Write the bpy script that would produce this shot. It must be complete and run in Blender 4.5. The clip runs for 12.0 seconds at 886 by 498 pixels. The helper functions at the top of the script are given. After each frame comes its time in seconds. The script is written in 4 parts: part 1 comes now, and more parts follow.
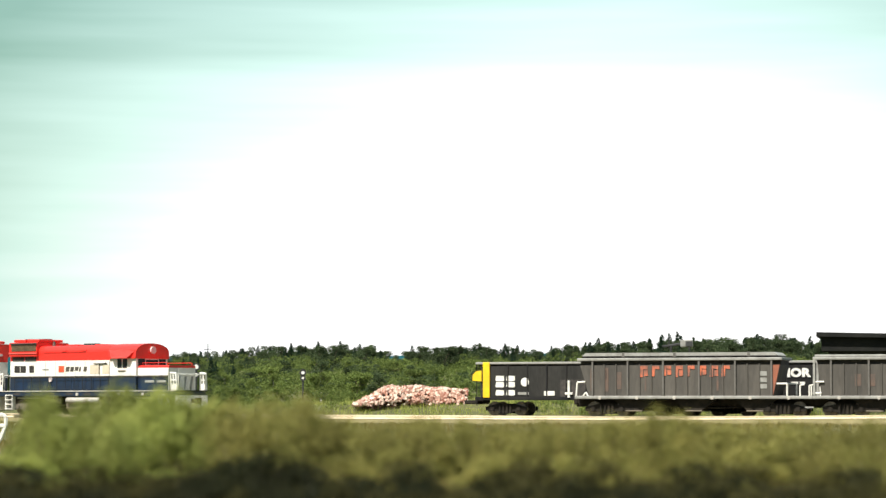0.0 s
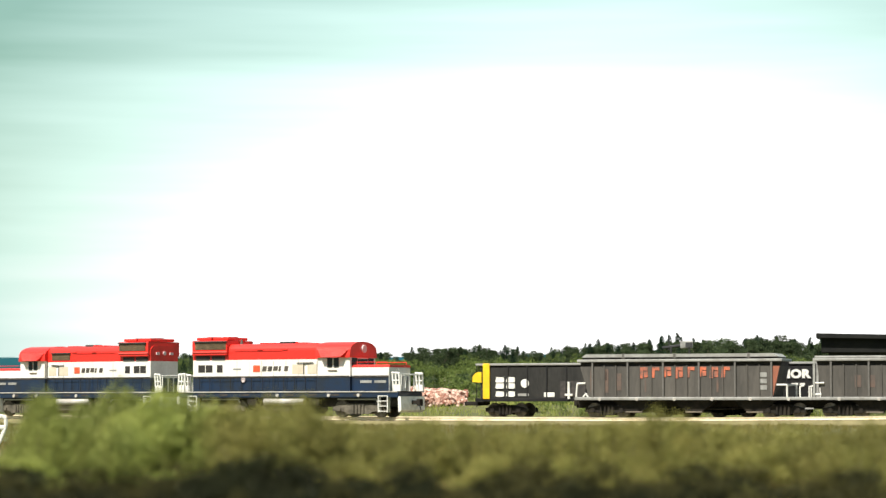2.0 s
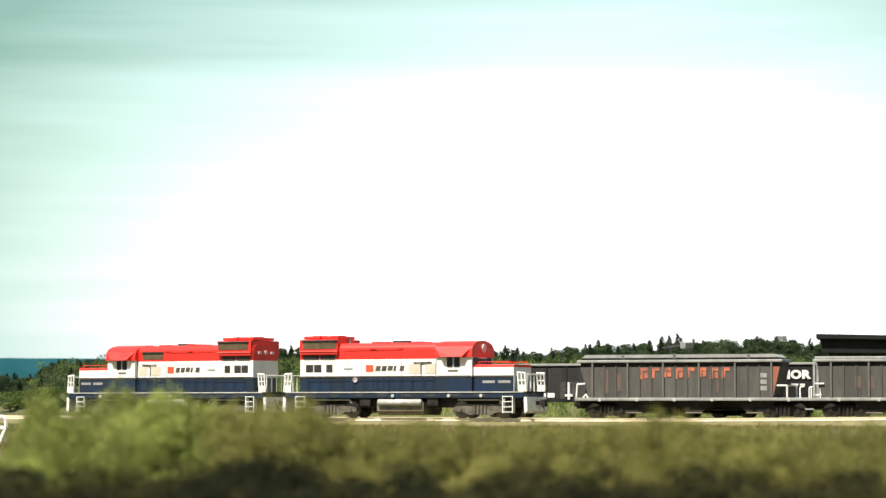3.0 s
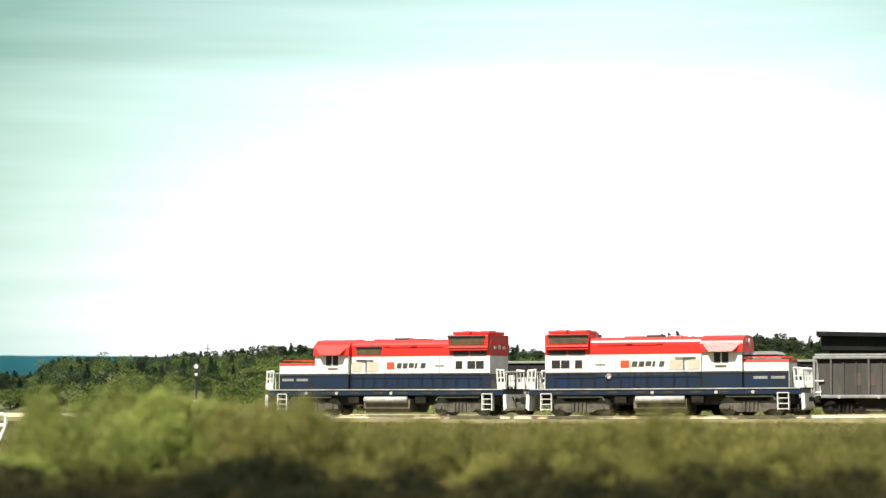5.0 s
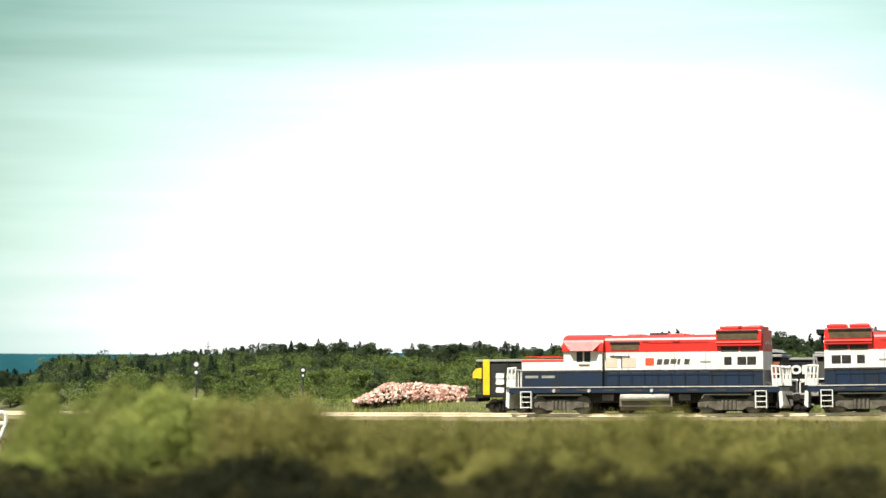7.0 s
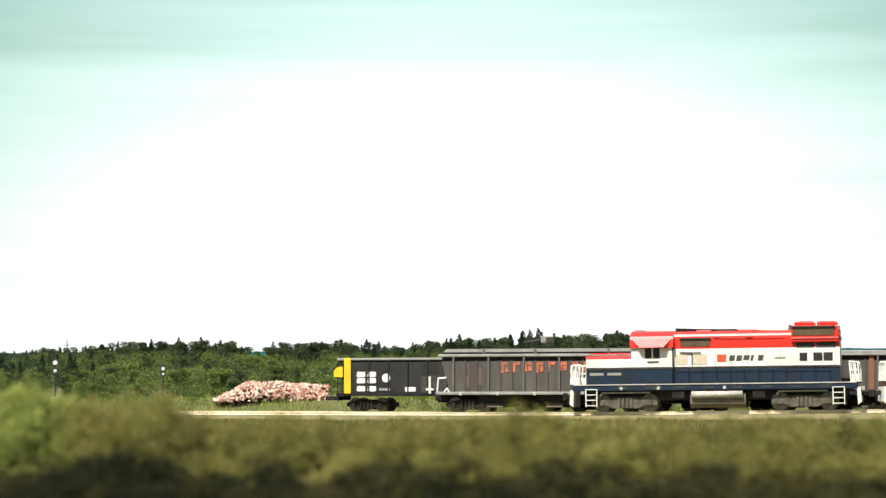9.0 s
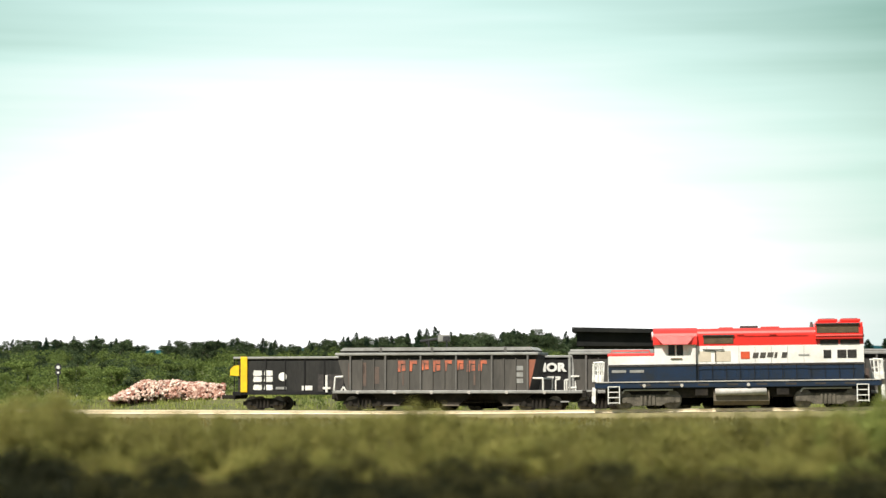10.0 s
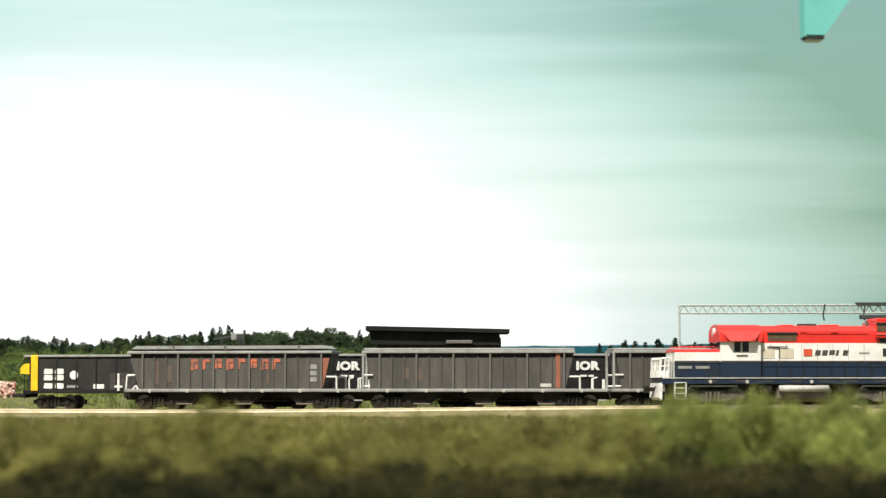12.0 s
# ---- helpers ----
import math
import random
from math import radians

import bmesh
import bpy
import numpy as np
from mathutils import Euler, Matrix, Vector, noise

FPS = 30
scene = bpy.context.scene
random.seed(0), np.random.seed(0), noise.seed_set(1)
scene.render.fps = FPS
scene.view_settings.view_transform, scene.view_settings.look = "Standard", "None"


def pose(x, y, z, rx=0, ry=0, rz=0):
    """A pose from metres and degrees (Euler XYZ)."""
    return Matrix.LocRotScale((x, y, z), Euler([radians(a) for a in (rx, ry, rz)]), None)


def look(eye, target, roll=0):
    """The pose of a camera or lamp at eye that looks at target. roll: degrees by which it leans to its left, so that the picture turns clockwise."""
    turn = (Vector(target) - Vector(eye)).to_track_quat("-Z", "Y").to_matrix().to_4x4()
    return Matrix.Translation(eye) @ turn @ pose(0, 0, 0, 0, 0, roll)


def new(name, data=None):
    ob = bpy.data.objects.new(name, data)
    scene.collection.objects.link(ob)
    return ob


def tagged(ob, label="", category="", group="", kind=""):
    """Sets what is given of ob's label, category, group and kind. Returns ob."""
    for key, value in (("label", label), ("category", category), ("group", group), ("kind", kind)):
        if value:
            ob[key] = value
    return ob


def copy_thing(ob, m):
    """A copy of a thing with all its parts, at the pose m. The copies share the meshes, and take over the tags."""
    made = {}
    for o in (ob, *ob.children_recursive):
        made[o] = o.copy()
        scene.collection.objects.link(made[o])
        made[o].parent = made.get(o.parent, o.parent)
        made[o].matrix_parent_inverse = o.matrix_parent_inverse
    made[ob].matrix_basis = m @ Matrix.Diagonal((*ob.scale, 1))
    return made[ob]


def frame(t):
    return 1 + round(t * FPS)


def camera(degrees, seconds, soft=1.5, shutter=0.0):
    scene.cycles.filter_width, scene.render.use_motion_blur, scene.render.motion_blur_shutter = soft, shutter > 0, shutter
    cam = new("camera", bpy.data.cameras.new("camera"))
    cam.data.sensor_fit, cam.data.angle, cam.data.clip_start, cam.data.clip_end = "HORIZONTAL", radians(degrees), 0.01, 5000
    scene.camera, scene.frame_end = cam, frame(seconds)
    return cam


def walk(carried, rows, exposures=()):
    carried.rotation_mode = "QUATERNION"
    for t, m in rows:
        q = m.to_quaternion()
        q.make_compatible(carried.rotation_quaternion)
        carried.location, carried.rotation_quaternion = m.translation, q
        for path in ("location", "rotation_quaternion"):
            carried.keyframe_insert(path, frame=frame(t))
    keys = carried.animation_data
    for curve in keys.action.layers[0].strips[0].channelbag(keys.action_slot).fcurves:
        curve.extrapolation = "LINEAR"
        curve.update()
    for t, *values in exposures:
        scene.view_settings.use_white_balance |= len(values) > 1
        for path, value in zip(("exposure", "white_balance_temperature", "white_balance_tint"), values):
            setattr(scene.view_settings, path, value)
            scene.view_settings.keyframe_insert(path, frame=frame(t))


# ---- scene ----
cam = camera(20.206, 12.0, soft=1.4)
EYE = (0.0, 0.0, 0.878)
walk(cam, [(t, pose(*EYE, 90.015 + p, r, y)) for t, y, p, r in (
    (0.0, -0.000, 3.490, -0.015),
    (0.5, -0.000, 3.500, -0.009),
    (1.0, -0.000, 3.524, -0.002),
    (1.5, -0.000, 3.522, 0.012),
    (2.0, -0.001, 3.521, 0.011),
    (2.5, -0.001, 3.543, -0.001),
    (4.5, 0.005, 3.487, 0.013),
    (5.0, -0.000, 3.476, 0.010),
    (5.5, -0.001, 3.449, 0.012),
    (6.0, -0.001, 3.449, 0.012),
    (6.5, 0.003, 3.436, 0.015),
    (7.5, 0.000, 3.428, 0.015),
    (7.9, -0.550, 3.424, 0.015),
    (8.3, -1.518, 3.411, 0.003),
    (8.5, -2.000, 3.410, 0.005),
    (9.0, -3.194, 3.397, 0.011),
    (9.5, -4.386, 3.390, 0.027),
    (10.0, -5.568, 3.366, 0.032),
    (10.5, -6.756, 3.389, 0.034),
    (11.0, -7.938, 3.345, 0.032),
    (11.5, -9.130, 3.341, 0.019),
    (12.0, -10.317, 3.331, 0.022),
)], exposures=((0.0, 0.78), (6.7, 0.78), (12.0, 0.54)))
# a wide-open long lens, focused on the trains: the near scrub is soft
cam.data.dof.use_dof, cam.data.dof.focus_distance, cam.data.dof.aperture_fstop = True, 150.0, 1.0
TRAVEL = ((0.0, -32.96), (0.5, -28.96), (1.0, -24.95), (1.5, -20.87), (2.0, -16.94), (2.5, -12.98), (4.5, 3.06), (5.0, 7.03), (5.5, 11.10), (6.0, 15.26), (6.5, 19.42), (6.7, 20.98), (8.5, 31.74), (9.0, 35.08), (9.5, 38.60), (10.0, 42.14), (10.5, 45.98), (11.0, 49.70), (11.5, 53.42), (12.0, 57.30))

# ---- the curved track: a circular arc, s in metres along it, off in metres to its far side ----
X0, Y0, A0, K = 3.515, 146.202, -0.4113, 0.00769


def track_at(s, off=0.0):
    a = A0 + K * s
    return (X0 + (math.sin(a) - math.sin(A0)) / K - off * math.sin(a),
            Y0 - (math.cos(a) - math.cos(A0)) / K + off * math.cos(a), a)


def spot(bearing, dist):
    b = radians(bearing)
    return dist * math.sin(b), dist * math.cos(b)


ARC_C = (X0 - math.sin(A0) / K, Y0 + math.cos(A0) / K)


def track_off(x, y):
    return 1 / K - math.hypot(x - ARC_C[0], y - ARC_C[1])


def smooth(a, b, v):
    t = min(1.0, max(0.0, (v - a) / (b - a)))
    return t * t * (3 - 2 * t)


# ---- sky, haze and sun ----
world = bpy.data.worlds.new("sky")
scene.world = world
world.use_nodes = True
wt = world.node_tree
wt.nodes.clear()


def node(tree, kind, **values):
    n = tree.nodes.new(kind)
    for k, v in values.items():
        n.inputs[k].default_value = v
    return n


SUN_EL, SUN_AZ = 58.0, 217.0     # degrees; azimuth clockwise from ahead
w_out = wt.nodes.new("ShaderNodeOutputWorld")
w_bg = wt.nodes.new("ShaderNodeBackground")
w_sky = wt.nodes.new("ShaderNodeTexSky")
w_sky.sky_type, w_sky.sun_disc = "NISHITA", False
w_sky.sun_elevation, w_sky.sun_rotation = radians(SUN_EL), radians(SUN_AZ)
w_sky.dust_density, w_sky.air_density = 4.0, 1.5
w_co = wt.nodes.new("ShaderNodeTexCoord")
# bright haze low ahead, thinning to mint-green cloud around it
w_dir = wt.nodes.new("ShaderNodeVectorMath")
w_dir.operation = "SUBTRACT"
gx, gy = spot(3.4, 1.0)
w_dir.inputs[1].default_value = (gx, gy, 0.0)
w_map = node(wt, "ShaderNodeMapping", Scale=(0.8, 0.8, 1.3))
w_len = wt.nodes.new("ShaderNodeVectorMath")
w_len.operation = "LENGTH"
w_streak_map = node(wt, "ShaderNodeMapping", Scale=(2.0, 2.0, 30.0))
w_streak = node(wt, "ShaderNodeTexNoise", Scale=2.0, Detail=3.0, Roughness=0.55)
w_add = node(wt, "ShaderNodeMath")
w_add.operation = "MULTIPLY_ADD"
w_add.inputs[1].default_value = 0.06
w_ramp = wt.nodes.new("ShaderNodeValToRGB")
stops = ((0.138, (1.1, 1.1, 1.1)), (0.19, (0.66, 0.73, 0.72)), (0.234, (0.41, 0.58, 0.53)), (0.297, (0.105, 0.24, 0.178)), (0.75, (0.06, 0.115, 0.115)))
for i, (at, col) in enumerate(stops):
    e = w_ramp.color_ramp.elements[i] if i < 2 else w_ramp.color_ramp.elements.new(at)
    e.position, e.color = at, (*col, 1)
w_scale = wt.nodes.new("ShaderNodeVectorMath")
w_scale.operation = "SCALE"
w_scale.inputs["Scale"].default_value = 0.05
w_mix = wt.nodes.new("ShaderNodeVectorMath")
w_mix.operation = "ADD"
for a, b in ((w_co.outputs["Generated"], w_dir.inputs[0]), (w_dir.outputs[0], w_map.inputs[0]), (w_map.outputs[0], w_len.inputs[0]),
             (w_co.outputs["Generated"], w_streak_map.inputs[0]), (w_streak_map.outputs[0], w_streak.inputs["Vector"]),
             (w_streak.outputs[0], w_add.inputs[0]), (w_len.outputs["Value"], w_add.inputs[2]), (w_add.outputs[0], w_ramp.inputs[0]),
             (w_sky.outputs[0], w_scale.inputs[0]), (w_ramp.outputs[0], w_mix.inputs[0]), (w_scale.outputs[0], w_mix.inputs[1]),
             (w_mix.outputs[0], w_bg.inputs[0]), (w_bg.outputs[0], w_out.inputs[0])):
    wt.links.new(a, b)
w_bg.inputs[1].default_value = 0.80

sun = new("sun", bpy.data.lights.new("sun", "SUN"))
sun.data.energy, sun.data.angle, sun.data.color = 5.0, radians(0.6), (1.0, 0.95, 0.86)
sx, sy = spot(SUN_AZ, math.cos(radians(SUN_EL)))
sun.matrix_world = look((sx * 60, sy * 60, 60 * math.sin(radians(SUN_EL))), (0, 0, 0))


# ---- materials ----
def mat(name, a, b, scale=2.0, rough=0.6, metal=0.0, bump=0.1, stretch=(1, 1, 1), spec=0.5, coat=0.0):
    """Two tones mixed by a broad and a fine noise, with a fine relief."""
    m = bpy.data.materials.new(name)
    m.use_nodes = True
    t = m.node_tree
    p = t.nodes["Principled BSDF"]
    co = t.nodes.new("ShaderNodeTexCoord")
    mp = node(t, "ShaderNodeMapping", Scale=stretch)
    n1 = node(t, "ShaderNodeTexNoise", Scale=scale, Detail=5.0, Roughness=0.6)
    n2 = node(t, "ShaderNodeTexNoise", Scale=scale * 9, Detail=3.0)
    mx = node(t, "ShaderNodeMath")
    mx.operation = "MULTIPLY_ADD"
    mx.inputs[1].default_value = 0.35
    rg = node(t, "ShaderNodeMapRange")
    rg.inputs["From Min"].default_value, rg.inputs["From Max"].default_value = 0.5, 0.85
    col = t.nodes.new("ShaderNodeMix")
    col.data_type = "RGBA"
    col.inputs[6].default_value, col.inputs[7].default_value = (*a, 1), (*b, 1)
    bp = node(t, "ShaderNodeBump", Strength=bump, Distance=0.02)
    for x, y in ((co.outputs["Object"], mp.inputs[0]), (mp.outputs[0], n1.inputs["Vector"]), (mp.outputs[0], n2.inputs["Vector"]),
                 (n2.outputs[0], mx.inputs[0]), (n1.outputs[0], mx.inputs[2]), (mx.outputs[0], rg.inputs[0]), (rg.outputs[0], col.inputs[0]),
                 (col.outputs[2], p.inputs["Base Color"]), (n2.outputs[0], bp.inputs["Height"]), (bp.outputs[0], p.inputs["Normal"])):
        t.links.new(x, y)
    p.inputs["Roughness"].default_value, p.inputs["Metallic"].default_value = rough, metal
    p.inputs["Specular IOR Level"].default_value = spec
    p.inputs["Coat Weight"].default_value = coat
    return m


def leaf_mat(name, a, b, c):
    """Foliage: each leaf has its own tone, and patches differ."""
    m = bpy.data.materials.new(name)
    m.use_nodes = True
    t = m.node_tree
    p = t.nodes["Principled BSDF"]
    geo = t.nodes.new("ShaderNodeNewGeometry")
    inf = t.nodes.new("ShaderNodeObjectInfo")
    co = t.nodes.new("ShaderNodeTexCoord")
    nz = node(t, "ShaderNodeTexNoise", Scale=0.9, Detail=3.0)
    m1 = t.nodes.new("ShaderNodeMix")
    m1.data_type = "RGBA"
    m1.inputs[6].default_value, m1.inputs[7].default_value = (*a, 1), (*b, 1)
    m2 = t.nodes.new("ShaderNodeMix")
    m2.data_type = "RGBA"
    m2.inputs[7].default_value = (*c, 1)
    r2 = node(t, "ShaderNodeMapRange")
    r2.inputs["From Min"].default_value, r2.inputs["From Max"].default_value, r2.inputs["To Max"].default_value = 0.42, 0.7, 0.8
    hs = node(t, "ShaderNodeHueSaturation")
    r3 = node(t, "ShaderNodeMapRange")
    r3.inputs["To Min"].default_value, r3.inputs["To Max"].default_value = 0.75, 1.25
    tr = t.nodes.new("ShaderNodeBsdfTranslucent")
    ms = node(t, "ShaderNodeMixShader", Fac=0.33)
    out = t.nodes["Material Output"]
    for x, y in ((geo.outputs["Random Per Island"], m1.inputs[0]), (m1.outputs[2], m2.inputs[6]), (co.outputs["Object"], nz.inputs["Vector"]),
                 (nz.outputs[0], r2.inputs[0]), (r2.outputs[0], m2.inputs[0]), (m2.outputs[2], hs.inputs["Color"]),
                 (inf.outputs["Random"], r3.inputs[0]), (r3.outputs[0], hs.inputs["Value"]), (hs.outputs[0], p.inputs["Base Color"]),
                 (hs.outputs[0], tr.inputs[0]), (p.outputs[0], ms.inputs[1]), (tr.outputs[0], ms.inputs[2]), (ms.outputs[0], out.inputs[0])):
        t.links.new(x, y)
    p.inputs["Roughness"].default_value = 0.75
    p.inputs["Specular IOR Level"].default_value = 0.2
    return m


M_RED = mat("red_paint", (0.78, 0.03, 0.02), (0.6, 0.028, 0.02), 0.8, 0.35, bump=0.03, coat=0.2)
M_WHITE = mat("white_paint", (0.82, 0.80, 0.76), (0.66, 0.63, 0.57), 0.9, 0.4, bump=0.03)
M_BLUE = mat("blue_paint", (0.010, 0.025, 0.062), (0.017, 0.022, 0.031), 0.7, 0.3, bump=0.04, coat=0.3)
M_RAIL_WHITE = mat("white_handrail", (0.85, 0.84, 0.8), (0.6, 0.58, 0.52), 3.0, 0.45)
M_UNDER = mat("underframe_grime", (0.010, 0.009, 0.008), (0.034, 0.028, 0.021), 2.0, 0.85, bump=0.3, spec=0.2)
M_DUSTY = mat("dusty_truck_grey", (0.05, 0.045, 0.036), (0.17, 0.15, 0.115), 1.8, 0.85, bump=0.3, spec=0.2)
M_STEELW = mat("wheel_steel", (0.12, 0.1, 0.08), (0.3, 0.26, 0.22), 4.0, 0.45, 0.8)
M_GRILLE = mat("grille_dark", (0.03, 0.028, 0.025), (0.09, 0.075, 0.06), 3.0, 0.6, bump=0.2)
M_LOUVRE = mat("louvre_brown", (0.21, 0.14, 0.075), (0.12, 0.085, 0.05), 3.0, 0.6)
M_TANK = mat("tank_grey", (0.55, 0.53, 0.49), (0.35, 0.32, 0.28), 1.6, 0.5)
M_TANKLOW = mat("tank_brown", (0.20, 0.16, 0.11), (0.10, 0.085, 0.065), 1.6, 0.7)
M_GLASS = mat("dark_glass", (0.012, 0.014, 0.016), (0.02, 0.022, 0.024), 1.0, 0.08, bump=0.0)
M_LAMP = mat("headlight_lens", (0.75, 0.62, 0.6), (0.6, 0.5, 0.5), 4.0, 0.15)
# black for exhaust soot, and for shade painted into gaps and lines
M_SOOT_SHADE = mat("soot_and_shade_black", (0.02, 0.02, 0.02), (0.06, 0.05, 0.045), 4.0, 0.85)
M_HOP = mat("hopper_side_grey", (0.105, 0.096, 0.084), (0.062, 0.058, 0.052), 0.6, 0.75, bump=0.12, stretch=(1.6, 1, 0.35), spec=0.25)
M_HOPRIB = mat("hopper_rib_grey", (0.15, 0.14, 0.125), (0.085, 0.08, 0.074), 1.5, 0.6)
M_CHORD = mat("top_chord_grey", (0.33, 0.33, 0.31), (0.2, 0.195, 0.18), 1.5, 0.55)
M_BLACK = mat("black_car_paint", (0.010, 0.010, 0.011), (0.024, 0.023, 0.022), 0.7, 0.7, bump=0.1, stretch=(1.5, 1, 0.4), spec=0.15)
M_DARKCAR = mat("charcoal_car_side", (0.036, 0.035, 0.032), (0.018, 0.018, 0.017), 0.7, 0.75, bump=0.1, stretch=(1.5, 1, 0.4), spec=0.2)
M_YELLOW = mat("yellow_paint", (0.85, 0.55, 0.01), (0.7, 0.42, 0.02), 3.0, 0.45)
M_ORANGE = mat("orange_lettering", (0.60, 0.15, 0.07), (0.20, 0.09, 0.065), 1.7, 0.65)
M_BAND = mat("faded_orange_band", (0.33, 0.10, 0.05), (0.2, 0.08, 0.05), 1.6, 0.7)
M_RUST = mat("faded_rust_orange", (0.125, 0.08, 0.06), (0.08, 0.064, 0.055), 2.0, 0.75)
M_BALLAST = mat("sandy_ballast", (0.21, 0.18, 0.085), (0.13, 0.115, 0.05), 1.2, 0.9, bump=0.6)
M_RAILTOP = mat("pale_rail_steel", (0.88, 0.78, 0.58), (0.66, 0.54, 0.36), 0.5, 0.5, 0.1)
M_TIE = mat("weathered_tie", (0.12, 0.09, 0.06), (0.22, 0.17, 0.12), 2.0, 0.9, bump=0.4)
M_GROUND = mat("grassy_ground", (0.055, 0.065, 0.018), (0.10, 0.095, 0.03), 0.12, 0.95, bump=0.5)
# the blue of distance haze is put into the hills' base colour
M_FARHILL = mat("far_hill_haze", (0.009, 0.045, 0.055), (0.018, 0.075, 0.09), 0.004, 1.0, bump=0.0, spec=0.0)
M_BARK = mat("bark", (0.09, 0.065, 0.045), (0.17, 0.13, 0.1), 3.0, 0.9, bump=0.5, stretch=(3, 3, 0.6))
M_STONE = leaf_mat("broken_pink_stone", (0.36, 0.12, 0.08), (0.95, 0.86, 0.74), (0.66, 0.40, 0.30))
M_STONECORE = mat("shaded_stone_core", (0.10, 0.06, 0.045), (0.05, 0.035, 0.028), 2.0, 0.95, bump=0.4)
M_ROOF = mat("tarred_roof", (0.012, 0.013, 0.013), (0.022, 0.022, 0.02), 0.8, 0.9, spec=0.1)
M_SHED = mat("dark_shed_boards", (0.014, 0.015, 0.012), (0.03, 0.03, 0.024), 1.0, 0.85, bump=0.3, stretch=(4, 4, 0.5))
M_GALV = mat("galvanised_steel", (0.5, 0.53, 0.5), (0.36, 0.38, 0.36), 3.0, 0.55, 0.2)
M_BIRCH = mat("birch_bark", (0.7, 0.68, 0.62), (0.3, 0.27, 0.23), 2.0, 0.8, bump=0.2)
M_DARKSTEEL = mat("dark_steel", (0.03, 0.03, 0.032), (0.07, 0.07, 0.07), 3.0, 0.55, 0.4)
M_TEAL = mat("teal_enamel", (0.13, 0.47, 0.42), (0.16, 0.51, 0.46), 1.2, 0.7)
# lighter copy of the red paint, with sunlight put into the colour
M_LITRED = mat("sunlit_red", (0.80, 0.115, 0.10), (0.72, 0.075, 0.06), 0.8, 0.4, bump=0.03, coat=0.1)
M_EMBLEM = mat("emblem_red", (0.62, 0.085, 0.03), (0.5, 0.07, 0.03), 2.5, 0.5)
M_BEIGE = mat("door_cream", (0.62, 0.54, 0.42), (0.5, 0.43, 0.33), 1.5, 0.55)
M_SHRUB = leaf_mat("olive_shrub_leaf", (0.125, 0.125, 0.032), (0.28, 0.27, 0.074), (0.29, 0.245, 0.078))
M_SHRUBG = leaf_mat("green_shrub_leaf", (0.155, 0.19, 0.048), (0.34, 0.38, 0.098), (0.34, 0.34, 0.09))
# leaf tones darkened to carry the shade low in the scrub
M_SHRUBD = leaf_mat("shade_dark_leaf", (0.008, 0.011, 0.004), (0.026, 0.03, 0.009), (0.03, 0.03, 0.01))
M_SHRUBM = leaf_mat("shade_tinted_olive_leaf", (0.03, 0.029, 0.009), (0.08, 0.074, 0.02), (0.085, 0.075, 0.022))
M_GRASS = leaf_mat("dry_grass_blade", (0.15, 0.125, 0.038), (0.27, 0.22, 0.078), (0.19, 0.16, 0.048))
M_CONIFER = leaf_mat("conifer_needles", (0.012, 0.03, 0.016), (0.03, 0.055, 0.025), (0.02, 0.045, 0.03))
M_BROAD = leaf_mat("broadleaf_green", (0.034, 0.054, 0.026), (0.075, 0.10, 0.042), (0.05, 0.078, 0.032))
M_BRIGHT = leaf_mat("bright_hill_leaf", (0.075, 0.115, 0.028), (0.17, 0.21, 0.055), (0.12, 0.165, 0.04))


# ---- mesh helpers ----
def mesh_of(name, bm, material, shade=False):
    me = bpy.data.meshes.new(name)
    bmesh.ops.recalc_face_normals(bm, faces=bm.faces)
    bm.to_mesh(me)
    bm.free()
    me.materials.append(material)
    if shade:
        me.shade_smooth()
    return me


def part(name, bm, material, parent, label="", shade=False):
    ob = new(name, mesh_of(name, bm, material, shade))
    ob.parent = parent
    if label:
        tagged(ob, label)
    return ob


def part_of(name, me, parent, m=None, label=""):
    """A part on mesh data shared with its like."""
    ob = new(name, me)
    ob.parent = parent
    if m is not None:
        ob.matrix_basis = m
    if label:
        tagged(ob, label)
    return ob


def blank():
    return bmesh.new()


def add_box(bm, x0, x1, y0, y1, z0, z1, bevel=0.0, turn=None):
    c = Matrix.Translation(((x0 + x1) / 2, (y0 + y1) / 2, (z0 + z1) / 2)) @ Matrix.Diagonal((abs(x1 - x0), abs(y1 - y0), abs(z1 - z0), 1))
    got = bmesh.ops.create_cube(bm, size=1, matrix=(turn @ c) if turn else c)
    if bevel:
        es = list({e for v in got["verts"] for e in v.link_edges})
        bmesh.ops.bevel(bm, geom=es, offset=bevel, segments=2, profile=0.5, affect="EDGES")
    return bm


def box(x0, x1, y0, y1, z0, z1, bevel=0.0):
    return add_box(blank(), x0, x1, y0, y1, z0, z1, bevel)


def add_prism(bm, pts, x0, x1):
    """A closed outline of (y, z) drawn out along x."""
    a = [bm.verts.new((x0, y, z)) for y, z in pts]
    b = [bm.verts.new((x1, y, z)) for y, z in pts]
    n = len(pts)
    bm.faces.new(a[::-1])
    bm.faces.new(b)
    for i in range(n):
        bm.faces.new((a[i], a[(i + 1) % n], b[(i + 1) % n], b[i]))
    return bm


def add_prism_y(bm, pts, y0, y1):
    """A closed outline of (x, z) drawn out along y."""
    a = [bm.verts.new((x, y0, z)) for x, z in pts]
    b = [bm.verts.new((x, y1, z)) for x, z in pts]
    n = len(pts)
    bm.faces.new(a[::-1])
    bm.faces.new(b)
    for i in range(n):
        bm.faces.new((a[i], a[(i + 1) % n], b[(i + 1) % n], b[i]))
    return bm


